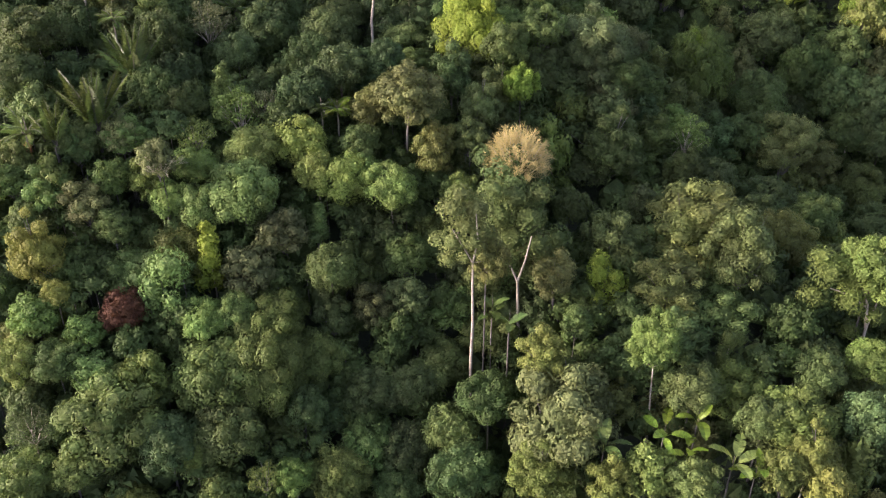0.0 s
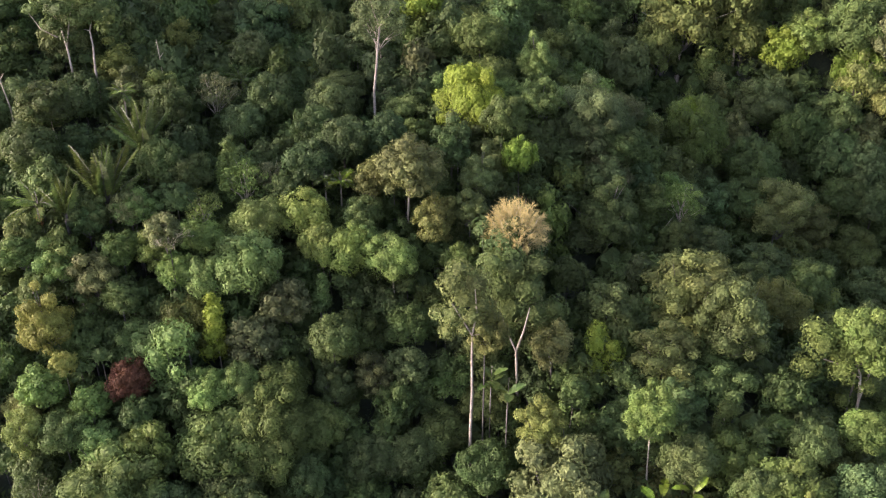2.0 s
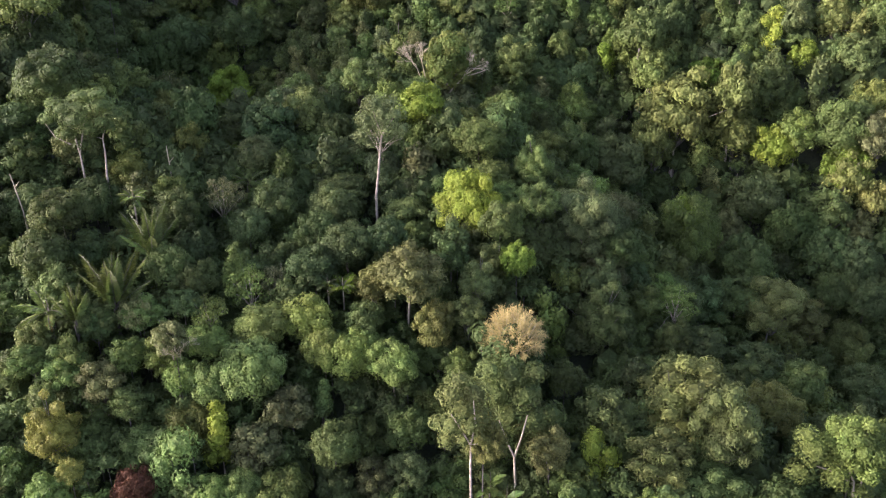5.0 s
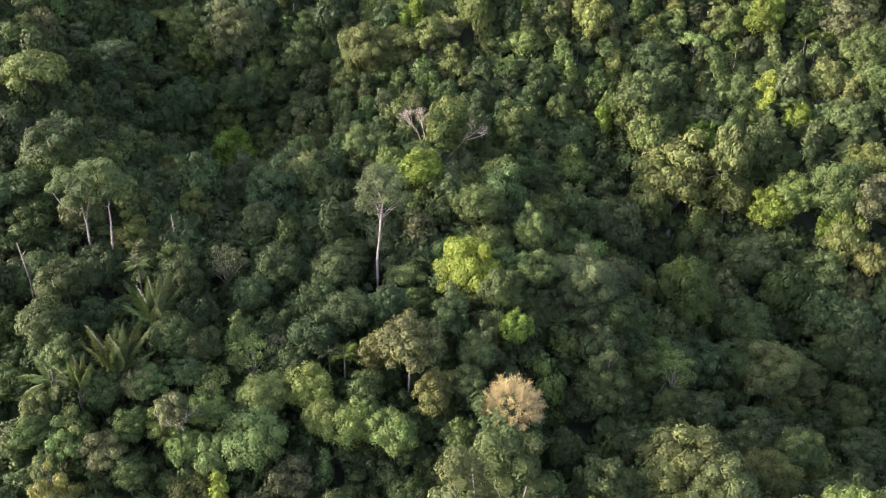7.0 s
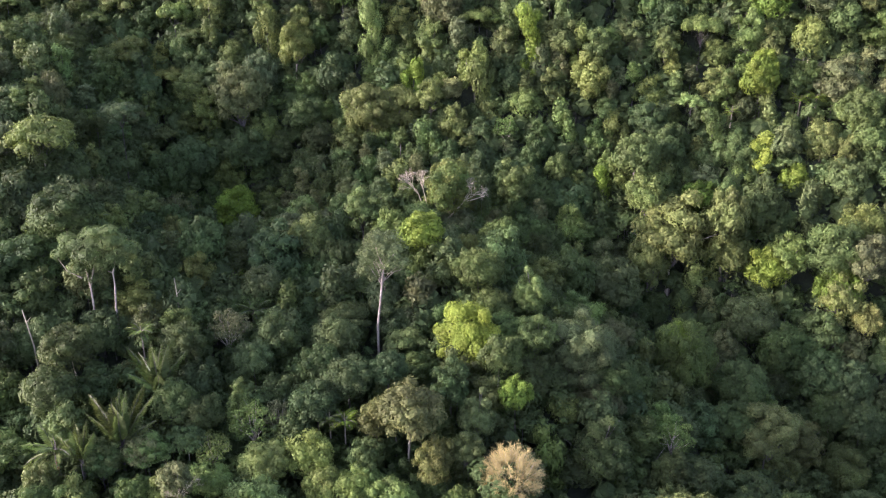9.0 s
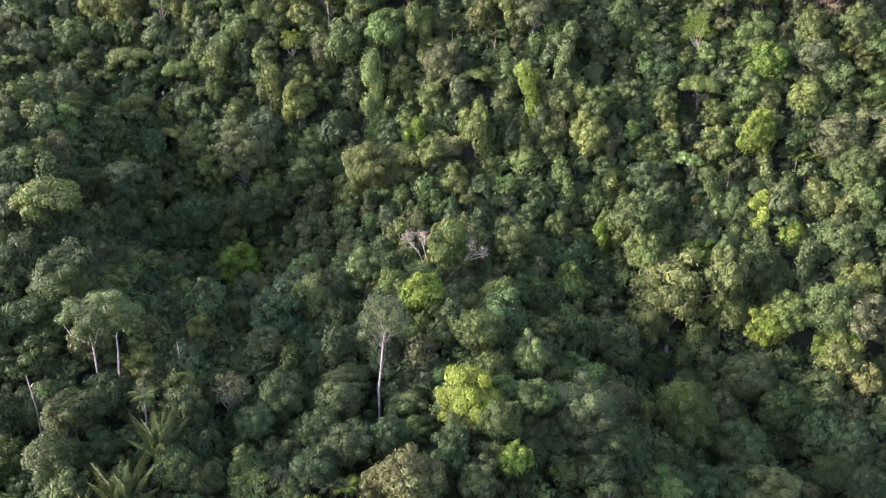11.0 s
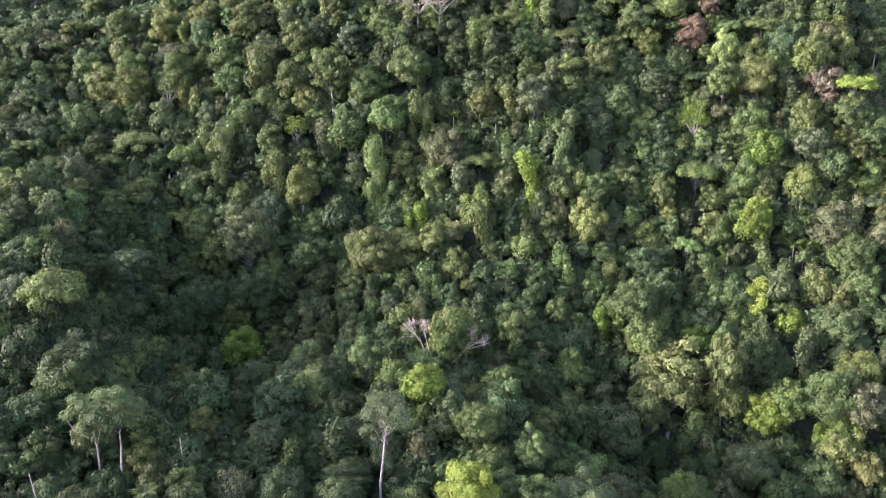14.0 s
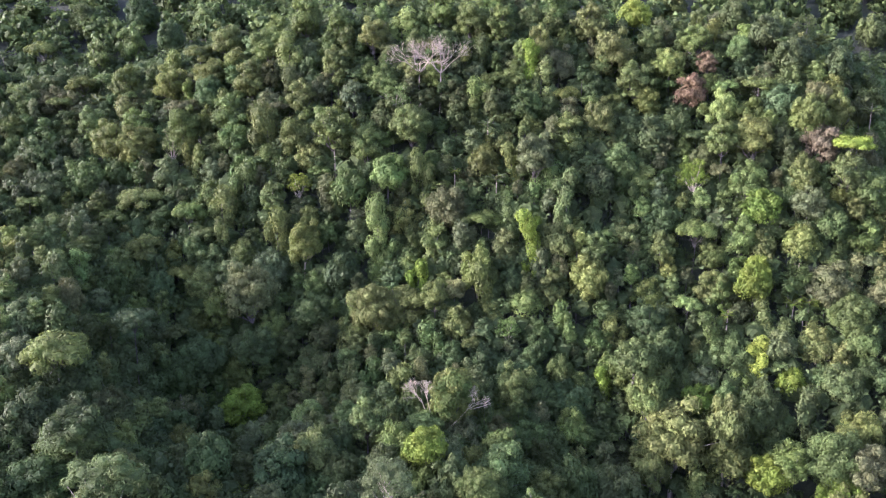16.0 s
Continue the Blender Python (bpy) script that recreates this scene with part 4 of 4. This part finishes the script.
tree("cloud", -51.2, 199.5, 97.5, 4.6, "W")
tree("cloud", -41.6, 194.4, 96.4, 4.5, "W")
tree("cloud", -71.6, 204.8, 94.4, 4.5, "W")
tree("umbrella", -82.6, 207.1, 94.3, 4.3, "W")
tree("column", -33.4, 196.1, 101.2, 4.3, "W")
tree("cloud", -23.4, 192.2, 100.0, 4.2, "W")
tree("cloud", -55.0, 189.1, 87.6, 4.4, "W")
tree("cloud", -66.0, 193.6, 87.1, 4.3, "W")
tree("cloud", -76.6, 196.1, 86.8, 4.1, "W")
tree("cloud", -30.1, 188.4, 93.4, 4.1, "W")
tree("cloud", -19.5, 186.5, 93.5, 4.1, "P")
tree("cloud", -45.7, 189.7, 89.8, 4.2, "W")
tree("dome", -78.3, 239.5, 108.9, 5.8, "D")
tree("dome", -92.2, 237.7, 107.6, 5.7, "D")
tree("dome", -66.2, 221.9, 103.9, 4.8, "D")
tree("cloud", -50.7, 238.8, 110.1, 5.1, "G")
tree("cloud", -1.6, 199.3, 110.2, 4.3, "W")
tree("cloud", 22.5, 202.4, 110.1, 4.3, "G")
tree("cloud", 56.6, 240.6, 109.8, 5.2, "W")
tree("cloud", -34.9, 88.7, 35.1, 2.2, "S")
tree("cloud", -39.0, 87.2, 34.3, 2.0, "G")
tree("cloud", -44.8, 84.5, 34.1, 2.5, "W")
tree("cloud", -40.9, 83.2, 32.5, 2.7, "M")
tree("cloud", -29.3, 82.8, 35.2, 2.2, "S")
tree("dome", -34.8, 84.1, 32.2, 2.4, "G")
tree("cloud", 6.4, 84.4, 28.2, 3.8, "G")
palm(-11.8, 93.5, 35.6, 1.0, "small", "L", 14, 58)
palm(-13.6, 93.6, 35.9, 0.9, "small", "G", 12, 55)
palm(-38.4, 103.1, 42.7, 1.0, "small", "M", 12, 55)
palm(-30.4, 121.4, 42.3, 0.85, "small", "L", 12, 58)
palm(19.0, 158.9, 57.1, 0.9, "small", "M", 11, 58)
palm(22.2, 159.6, 58.7, 0.9, "small", "G", 12, 58)
palm(59.9, 152.4, 60.9, 1.0, "small", "L", 12, 58)
palm(62.5, 152.2, 61.3, 1.0, "small", "L", 12, 58)
palm(68.5, 137.4, 44.8, 1.0, "small", "L", 12, 58)
palm(1.1, 173.7, 80.4, 0.8, "small", "L", 11, 58)
palm(9.0, 171.4, 79.3, 1.0, "small", "G", 12, 58)
palm(48.7, 152.6, 58.8, 0.8, "small", "L", 10, 58)
palm(7.5, 177.9, 88.7, 1.0, "small", "G", 12, 58)
palm(77.9, 171.1, 92.0, 1.0, "small", "M", 12, 58)
palm(-37.1, 88.9, 35.4, 1.2, "upright", "W", 14, 80, "big palm with long upright feathery fronds")
palm(-34.3, 95.4, 38.7, 1.1, "upright", "G", 11, 76, "big palm with long upright feathery fronds")
palm(-40.7, 86.2, 34.8, 0.9, "upright", "W", 6, 86, "big palm with long upright feathery fronds")
palm(-43.9, 86.9, 35.9, 1.0, "arched", "M", 13, 55, "big palm with long upright feathery fronds")
palm(-9.0, 145.3, 43.1, 0.6, "upright", "G", 9, 70, "big palm with long upright feathery fronds")
palm(-26.3, 113.4, 40.5, 0.9, "arched", "G", 11, 55, "big palm with long upright feathery fronds")
palm(-58.8, 132.0, 53.9, 0.7, "arched", "D", 9, 55, "big palm with long upright feathery fronds")
paddle_plant(20.9, 62.4, 16.1, 0.85, 5, 1, "L")
paddle_plant(24.1, 63.1, 17.0, 0.9, 4, 2, "L")
paddle_plant(22.7, 60.4, 15.3, 0.8, 4, 4, "L")
paddle_plant(28.6, 58.4, 15.0, 0.85, 5, 5, "L")
paddle_plant(26.6, 59.1, 15.2, 1.0, 4, 6, "F")
paddle_plant(15.3, 62.0, 14.7, 1.0, 5, 7, "G")
paddle_plant(6.8, 73.7, 19.8, 0.9, 5, 8, "G")
paddle_plant(5.1, 75.3, 20.5, 0.8, 5, 9, "G")

# trees whose trunks and limbs show plainly
built_tree("half_dead_tree", "half-dead tree with bleached bare limbs round a green crown", -0.6, 135.8,
           [(0.22, [(-0.6, 135.8, 41.6), (-0.8, 135.8, 44.3)])],
           [(0.16, [(-0.8, 135.8, 44.3), (-1.9, 135.8, 45.6), (-3.4, 135.8, 48), (-4.1, 135.8, 50)]), (0.13, [(-1.9, 135.8, 45.6), (-2.8, 135.3, 48.5), (-3.3, 134.8, 51.1)]), (0.18, [(-0.8, 135.8, 44.3), (1, 135.5, 46.6), (3, 135.2, 48.9)]), (0.11, [(3, 135.8, 48.7), (4.8, 135.5, 49.3), (6.2, 135.2, 49.9)])],
           [(0.7, 136.8, 52.2, 2.68, 0.85), (-0.8, 135.6, 52.9, 1.52, 0.85), (2.3, 136.2, 52.6, 1.61, 0.85), (0.1, 134.8, 51.1, 1.96, 0.9), (-1, 134.8, 49.6, 1.34, 1), (1, 135.8, 53.8, 1.52, 0.8), (3, 136.3, 51, 1.25, 0.9), (0.1, 134.8, 48.7, 1.25, 1)],
           "W", WHITE_WOOD, twigs=[((-4.1, 135.8, 50), (-0.75, -0.2, 0.7), 1.5), ((-3.3, 134.8, 51.1), (0.1, -0.2, 1), 1.1), ((3, 135.2, 48.9), (0.55, -0.2, 0.85), 1.5)], length=FAR_LENGTH, width=FAR_WIDTH, loose=0.5, density=11)
built_tree("flat_topped_tree", "dark green flat-topped tree on two pale trunks", -46.1, 108,
           [(0.24, [(-46.1, 108, 40.7), (-46, 108, 43.9), (-46, 108, 46.9)]), (0.2, [(-43.1, 108, 43.9), (-42.8, 108, 46.9), (-42.8, 108, 48.9)])],
           [(0.13, [(-46, 108, 46.9), (-46.3, 108, 49.7), (-47.5, 108, 52.2)]), (0.13, [(-46, 108, 46.9), (-44.9, 108, 50.6), (-43.7, 108, 53.4)]), (0.1, [(-46.9, 108, 48.1), (-48.7, 108, 49.1), (-49.7, 108, 51)]), (0.11, [(-42.8, 108, 48.9), (-42.1, 108, 51), (-40.9, 108, 52.8)]), (0.07, [(-42.8, 108, 48.9), (-43.5, 108, 49.1)])],
           [(-44.8, 108.5, 52.9, 2.38, 0.55), (-47.1, 108, 52.8, 1.9, 0.55), (-42.4, 108, 53.3, 1.9, 0.55), (-41, 108, 52.2, 1.59, 0.6), (-49, 107.5, 51.6, 1.19, 0.6), (-45.2, 106.8, 52, 1.9, 0.6), (-43.7, 107.2, 50.6, 1.59, 0.6), (-46.8, 107.4, 49.9, 1.43, 0.7), (-42.2, 107, 51.5, 1.35, 0.65), (-48.4, 108.8, 53.4, 1.11, 0.6), (-44.6, 108, 54.5, 1.43, 0.5), (-42.7, 108.2, 54.7, 1.27, 0.5), (-41.5, 107.6, 50.8, 1.11, 0.7), (-45.7, 108.6, 48, 1.19, 0.7)],
           "G", BARK, twigs=[], loose=0.5, droop=0.2)
built_tree("pale_trunked_tree", "silvery green open-crowned tree on a tall pale trunk", -8.8, 109.2,
           [(0.25, [(-8.8, 109.2, 40.6), (-8.4, 109.2, 43.7), (-8.1, 109.2, 46.7), (-7.8, 109.2, 49)])],
           [(0.12, [(-8.1, 109.2, 46.7), (-8.9, 109.2, 48), (-9.8, 109.2, 49.4)]), (0.12, [(-7.8, 109.2, 49), (-6.8, 109.2, 50.4), (-6, 109.2, 51.7)]), (0.1, [(-7.8, 109.2, 49), (-8.5, 109.2, 50.9), (-8.8, 109.2, 52.3)])],
           [(-7.7, 109.2, 51.7, 1.75, 0.8), (-9.7, 108.6, 51.3, 1.35, 0.8), (-6, 108.9, 51.8, 1.43, 0.8), (-8.7, 109.2, 53.1, 1.35, 0.8), (-6.7, 109.5, 53, 1.27, 0.8), (-10.3, 108.4, 49.1, 0.95, 0.8), (-5.2, 108.6, 50, 0.95, 0.8), (-9.1, 108.3, 48, 0.63, 0.8), (-7.1, 108.2, 49.9, 1.03, 0.8)],
           "S", BARK, twigs=[], loose=0.7, droop=0.3, core=0.6)
built_tree("pale_trunked_tree", "olive-green tall tree on a straight white trunk", 2.9, 73,
           [(0.24, [(2.9, 73, 17.2), (3, 73, 21.7), (2.9, 73, 26.2), (2.9, 73, 29)])],
           [(0.12, [(2.9, 73, 29), (1.8, 73, 31.1), (0.9, 73, 32.8)]), (0.12, [(2.9, 73, 29), (3.3, 73, 31.8), (3.1, 73, 34.5)]), (0.08, [(2.9, 73, 29), (3.9, 73, 29.2)])],
           [(2.2, 74.6, 32.4, 2, 0.8), (0.9, 74, 34.5, 1.41, 0.8), (3.2, 74.6, 34.1, 1.65, 0.85), (0.9, 73.5, 31.1, 1.41, 0.8), (2.9, 73.2, 31.3, 1.29, 0.8), (-0.5, 74, 31.1, 0.88, 0.8), (0.4, 73.6, 29, 0.94, 0.8), (2.2, 73.4, 29.4, 0.82, 0.9), (3.8, 74, 31.8, 1.18, 0.85), (1.6, 74.5, 35.8, 1.18, 0.8)],
           "O", BARK, twigs=[], loose=0.5)
built_tree("pale_trunked_tree", "olive-green broad tree on a thick pale trunk", 8.2, 78,
           [(0.28, [(8.2, 78, 16.6), (8, 78, 19.8), (7.8, 78, 23.3)])],
           [(0.14, [(7.8, 78, 23.3), (7, 78, 25.2), (6, 78, 28.2)]), (0.14, [(7.8, 78, 23.3), (8.5, 78, 26), (9, 78, 28.9)])],
           [(7.4, 80.5, 27.1, 2.32, 0.85), (5.8, 80.5, 30, 1.83, 0.85), (8.8, 80.5, 29.7, 1.95, 0.85), (9.8, 80, 26.7, 1.83, 0.85), (6.5, 79.1, 25.1, 1.34, 0.85), (9.3, 79.3, 23.8, 1.34, 0.9), (11.2, 79.9, 24.5, 1.46, 1.1), (12, 80.5, 27.1, 1.46, 1), (7.3, 81, 31.9, 1.83, 0.8), (5.1, 80.5, 32.9, 1.46, 0.8), (10, 81, 32.2, 1.34, 0.8), (11, 79.8, 21.1, 0.98, 1.2)],
           "O", BARK, twigs=[], loose=0.5)
built_tree("leaning_tree", "sunlit yellow-green tree on a leaning pale trunk", 44.1, 75.5,
           [(0.34, [(44.1, 75.5, 9.2), (44.2, 75.5, 13.3), (44.5, 75.5, 16.7), (44.4, 75.5, 19.1)])],
           [(0.2, [(44.4, 75.5, 19.1), (43.8, 75.5, 22.1), (42.5, 75.5, 24.9)]), (0.16, [(44.4, 75.5, 19.1), (44.7, 75.5, 22.1), (44.9, 75.5, 24.9)]), (0.12, [(43.9, 75.5, 21.7), (41.4, 75.5, 23.5), (39.5, 75.5, 24.2)])],
           [(42.9, 77.1, 24.5, 2.68, 0.75), (39.4, 76.3, 25.8, 2.07, 0.7), (44.9, 77.1, 25.9, 2.44, 0.75), (38.1, 75.9, 23.2, 1.59, 0.7), (41.7, 75.7, 22.7, 1.83, 0.75), (38.6, 77.1, 27, 1.46, 0.7), (42.8, 77.3, 27.5, 1.83, 0.7), (47.6, 76.8, 24, 2.07, 0.8), (42.9, 76, 18.4, 1.22, 0.9), (44.9, 75.8, 20.8, 1.46, 0.8), (47.8, 77.8, 26.9, 1.83, 0.7), (37.9, 75.8, 21.5, 1.1, 0.8)],
           "W", BARK, twigs=[], loose=0.5)
built_tree("dead_snag", "bleached bare dead trunk standing among lower trees", -35.5, 110,
           [(0.13, [(-35.5, 110, 40.6), (-35.5, 110, 44.1), (-35.6, 110, 47.2)])],
           [(0.06, [(-35.5, 110, 44.9), (-34.8, 109.8, 45.7)])],
           [],
           "G", WHITE_WOOD, twigs=[])
built_tree("dead_snag", "bleached bare dead trunk standing among lower trees", -51.3, 101,
           [(0.13, [(-51.3, 101, 42), (-51.6, 101, 44.5), (-51.9, 101, 47)])],
           [(0.06, [(-51.6, 101, 45.3), (-50.9, 100.8, 46.1)])],
           [],
           "G", WHITE_WOOD, twigs=[])


# ---- the forest between them ----


# open pockets where trunks and big leaves show: x, y, radius
POCKETS = [(3.5, 72.2, 3.2), (8.0, 71.6, 2.5), (25.4, 59.8, 4), (21.8, 60.1, 3), (27.8, 56.3, 3), (33.4, 74.3, 3.5), (15.8, 90.8, 3.5), (38.3, 64.2, 2.5), (20.4, 61.3, 2.5), (-44.4, 102.4, 2.5), (-8.5, 110.1, 2.5), (10.3, 151.7, 2), (18.4, 154.5, 2), (38.7, 135.4, 3.5)]


def stride(y, step):
    """A step up the slope that keeps an even spacing along its surface."""
    rise = max(canopy(x, y + 1) - canopy(x, y) for x in (-60, -30, 0, 30, 60))
    return step * 1.3 / math.sqrt(1 + max(0.8, rise) ** 2)


def fill(step, drop, lo, hi, seed, gap, kinds, caps, near_hues, far_hues, start=50.0):
    r = random.Random(seed)
    cells = {}
    for q in PLACED:
        cells.setdefault((int(q[0] // 12), int(q[1] // 12)), []).append(q)
    left = dict(caps)
    y = start
    while y < 226:
        half = 0.54 * y + 12
        x = -half + r.uniform(0, step)
        while x < half:
            px, py = x + r.uniform(-0.35, 0.35) * step, y + r.uniform(-0.35, 0.35) * step
            R = r.uniform(lo, hi)
            pz = canopy(px, py) - drop + r.uniform(-2.3, 1.9)
            ci, cj = int(px // 12), int(py // 12)
            near = [q for a in (-1, 0, 1) for b in (-1, 0, 1) for q in cells.get((ci + a, cj + b), ())]
            shut = any((px - a) ** 2 + (py - b) ** 2 < c * c for a, b, c in POCKETS)
            if not shut and all((px - q[0]) ** 2 + (py - q[1]) ** 2 + (0.8 * (pz - q[2])) ** 2 > ((R + q[3]) * gap) ** 2 for q in near):
                kind = r.choices(list(kinds), [w * (left[k] > 0) + 1e-9 for k, w in kinds.items()])[0]
                if left[kind] > 0:
                    tree(kind, px, py, pz, R, r.choice(far_hues if py > 118 else near_hues), False, spread=0.28)
                    left[kind] -= 1
                    cells.setdefault((ci, cj), []).append((px, py, pz, R))
            x += step
        y += stride(y, step)


fill(3.5, 4.6, 2.5, 3.9, 21, 0.66, {"mid": 5, "cloud": 2.4, "dome": 2.2, "curtain": 2.4, "umbrella": 0.7},
     {"mid": 295, "cloud": 120, "dome": 130, "curtain": 150, "umbrella": 60}, "DGGDPWGDO", "WGGMGWDDPS")
fill(2.9, 3.4, 1.6, 2.6, 23, 0.60, {"slim": 3, "curtain": 1.2, "umbrella": 0.6}, {"slim": 290, "curtain": 140, "umbrella": 70}, "GDW", "WGGMGWDDPS", 138.0)
fill(3.3, 7.0, 2.2, 3.0, 22, 0.60, {"low": 1}, {"low": 295}, "DDGD", "GDGD")


def bush_shapes(seed, k, length, width):
    r = np.random.default_rng(seed)
    shapes = []
    for s in range(6):
        d = fan(k, seed + s)
        d = d[d[:, 2] > -0.45]
        v, f = leaves(d * r.uniform(0.72, 1.12, (len(d), 1)), d + (0, 0, 0.3), length, width, r, 0.5, 0.6)
        lv, lf = lump((0, 0, 0), 0.82, 0.9, seed + 100 + s)
        shapes.append((np.concatenate([v, lv]), [tuple(q) for q in f] + [tuple(int(i) + len(v) for i in q) for q in lf]))
    return shapes


def set_bush(soup, shape, r, x, y, z, R, tall):
    v, f = shape
    a = r.uniform(0, 6.28)
    c, s = math.cos(a), math.sin(a)
    w = np.stack([v[:, 0] * c - v[:, 1] * s, v[:, 0] * s + v[:, 1] * c, v[:, 2] * tall], 1) * R
    soup.add((w + (x, y, z), f))


def undergrowth(step):
    """Shrubs, ferns and saplings that cover the soil, too many to count."""
    r, soup = np.random.default_rng(41), Soup()
    shapes = bush_shapes(300, 44, 0.34, 0.26)
    y = 38.0
    while y < 228:
        half = 0.54 * y + 12
        for x in np.arange(-half, half, step):
            px, py = x + r.uniform(-0.5, 0.5) * step, y + r.uniform(-0.5, 0.5) * step
            R = r.uniform(1.5, 2.6) if y < 110 else r.uniform(2.0, 3.1)
            set_bush(soup, shapes[r.integers(6)], r, px, py, ground(px, py) + R * r.uniform(0.5, 1.1), R, r.uniform(0.8, 1.3))
        y += stride(y, step)
    ob = new("undergrowth", soup.mesh("undergrowth", [LEAF]))
    ob.color = (*HUES["D"], 1)
    return tagged(ob, "dense dark green shrubs and saplings covering the slope", "undergrowth", kind="stuff")


def far_woods(step):
    """The same forest going on past the crest and to both sides."""
    r, soup = np.random.default_rng(43), Soup()
    shapes = []
    for k in range(6):
        crown = crown_from_lobes(lobes_cloud(1.0, 500 + k, 9), 500 + k, 4.5, length=0.32, width=0.24, loose=0.7, core=0.8, under=-0.7)
        shapes.append((np.concatenate(crown.v), crown.f))
    for y in np.arange(-10, 330, step):
        for x in np.arange(-165, 165, step):
            px, py = x + r.uniform(-0.5, 0.5) * step, y + r.uniform(-0.5, 0.5) * step
            beside = abs(px) > 0.54 * max(py, 40) + 13
            if not (beside or py > 226 or py < 40):
                continue
            high = canopy(px, py)
            for level in ((1, 3.4), (2, 7.5)) if py > 216 and abs(px) < 0.54 * py + 13 else ((1, 4.5),):
                R = r.uniform(2.8, 4.4)
                set_bush(soup, shapes[r.integers(6)], r, px + r.uniform(-2, 2), py + r.uniform(-2, 2), high - level[1] + r.uniform(-1.6, 1.2), R, r.uniform(0.8, 1.3))
    ob = new("far_woods", soup.mesh("far_woods", [LEAF]))
    ob.color = (*HUES["G"], 1)
    return tagged(ob, "unbroken green rainforest running on over the slopes around", "forest", kind="stuff")


def lower_canopy(step):
    """The small trees crowded just under the taller crowns, too many to count, each on its own thin stem."""
    r, soup = np.random.default_rng(47), Soup()
    shapes = []
    for k in range(7):
        crown = crown_from_lobes(lobes_dome(1.0, 600 + k, 9) if k % 2 else lobes_cloud(1.0, 600 + k, 10), 600 + k, 22, length=0.20, width=0.155, loose=0.45, under=-0.4)
        shapes.append((np.concatenate(crown.v), crown.f))
    y = 50.0
    while y < 226:
        half = 0.54 * y + 8
        for x in np.arange(-half, half, step):
            px, py = x + r.uniform(-0.5, 0.5) * step, y + r.uniform(-0.5, 0.5) * step
            if noise.noise(Vector((px * 0.11, py * 0.11, 3))) > 0.2 or any((px - a) ** 2 + (py - b) ** 2 < (c + 1.5) ** 2 for a, b, c in POCKETS):
                continue
            R = r.uniform(1.3, 2.3)
            closed = math.exp(-((px + 24) / 24) ** 2 - ((py - 82) / 20) ** 2)     # the front spur's canopy has few gaps
            pz = canopy(px, py) - r.uniform(4.0, 7.0) + 3.0 * closed
            set_bush(soup, shapes[r.integers(7)], r, px, py, pz, R, r.uniform(0.8, 1.25))
            g = ground(px, py) - 0.2
            soup.add(tube([(px, py, g), (px, py, pz)], [0.09, 0.05], 3), 1)
        y += stride(y, step)
    ob = new("lower_canopy", soup.mesh("lower_canopy", [LEAF, DARK_BARK]))
    ob.color = (0.056, 0.088, 0.023, 1)
    return tagged(ob, "crowded green small trees closing the gaps below taller crowns", "forest", kind="stuff")


lower_canopy(2.9)
undergrowth(3.2)
far_woods(6.9)
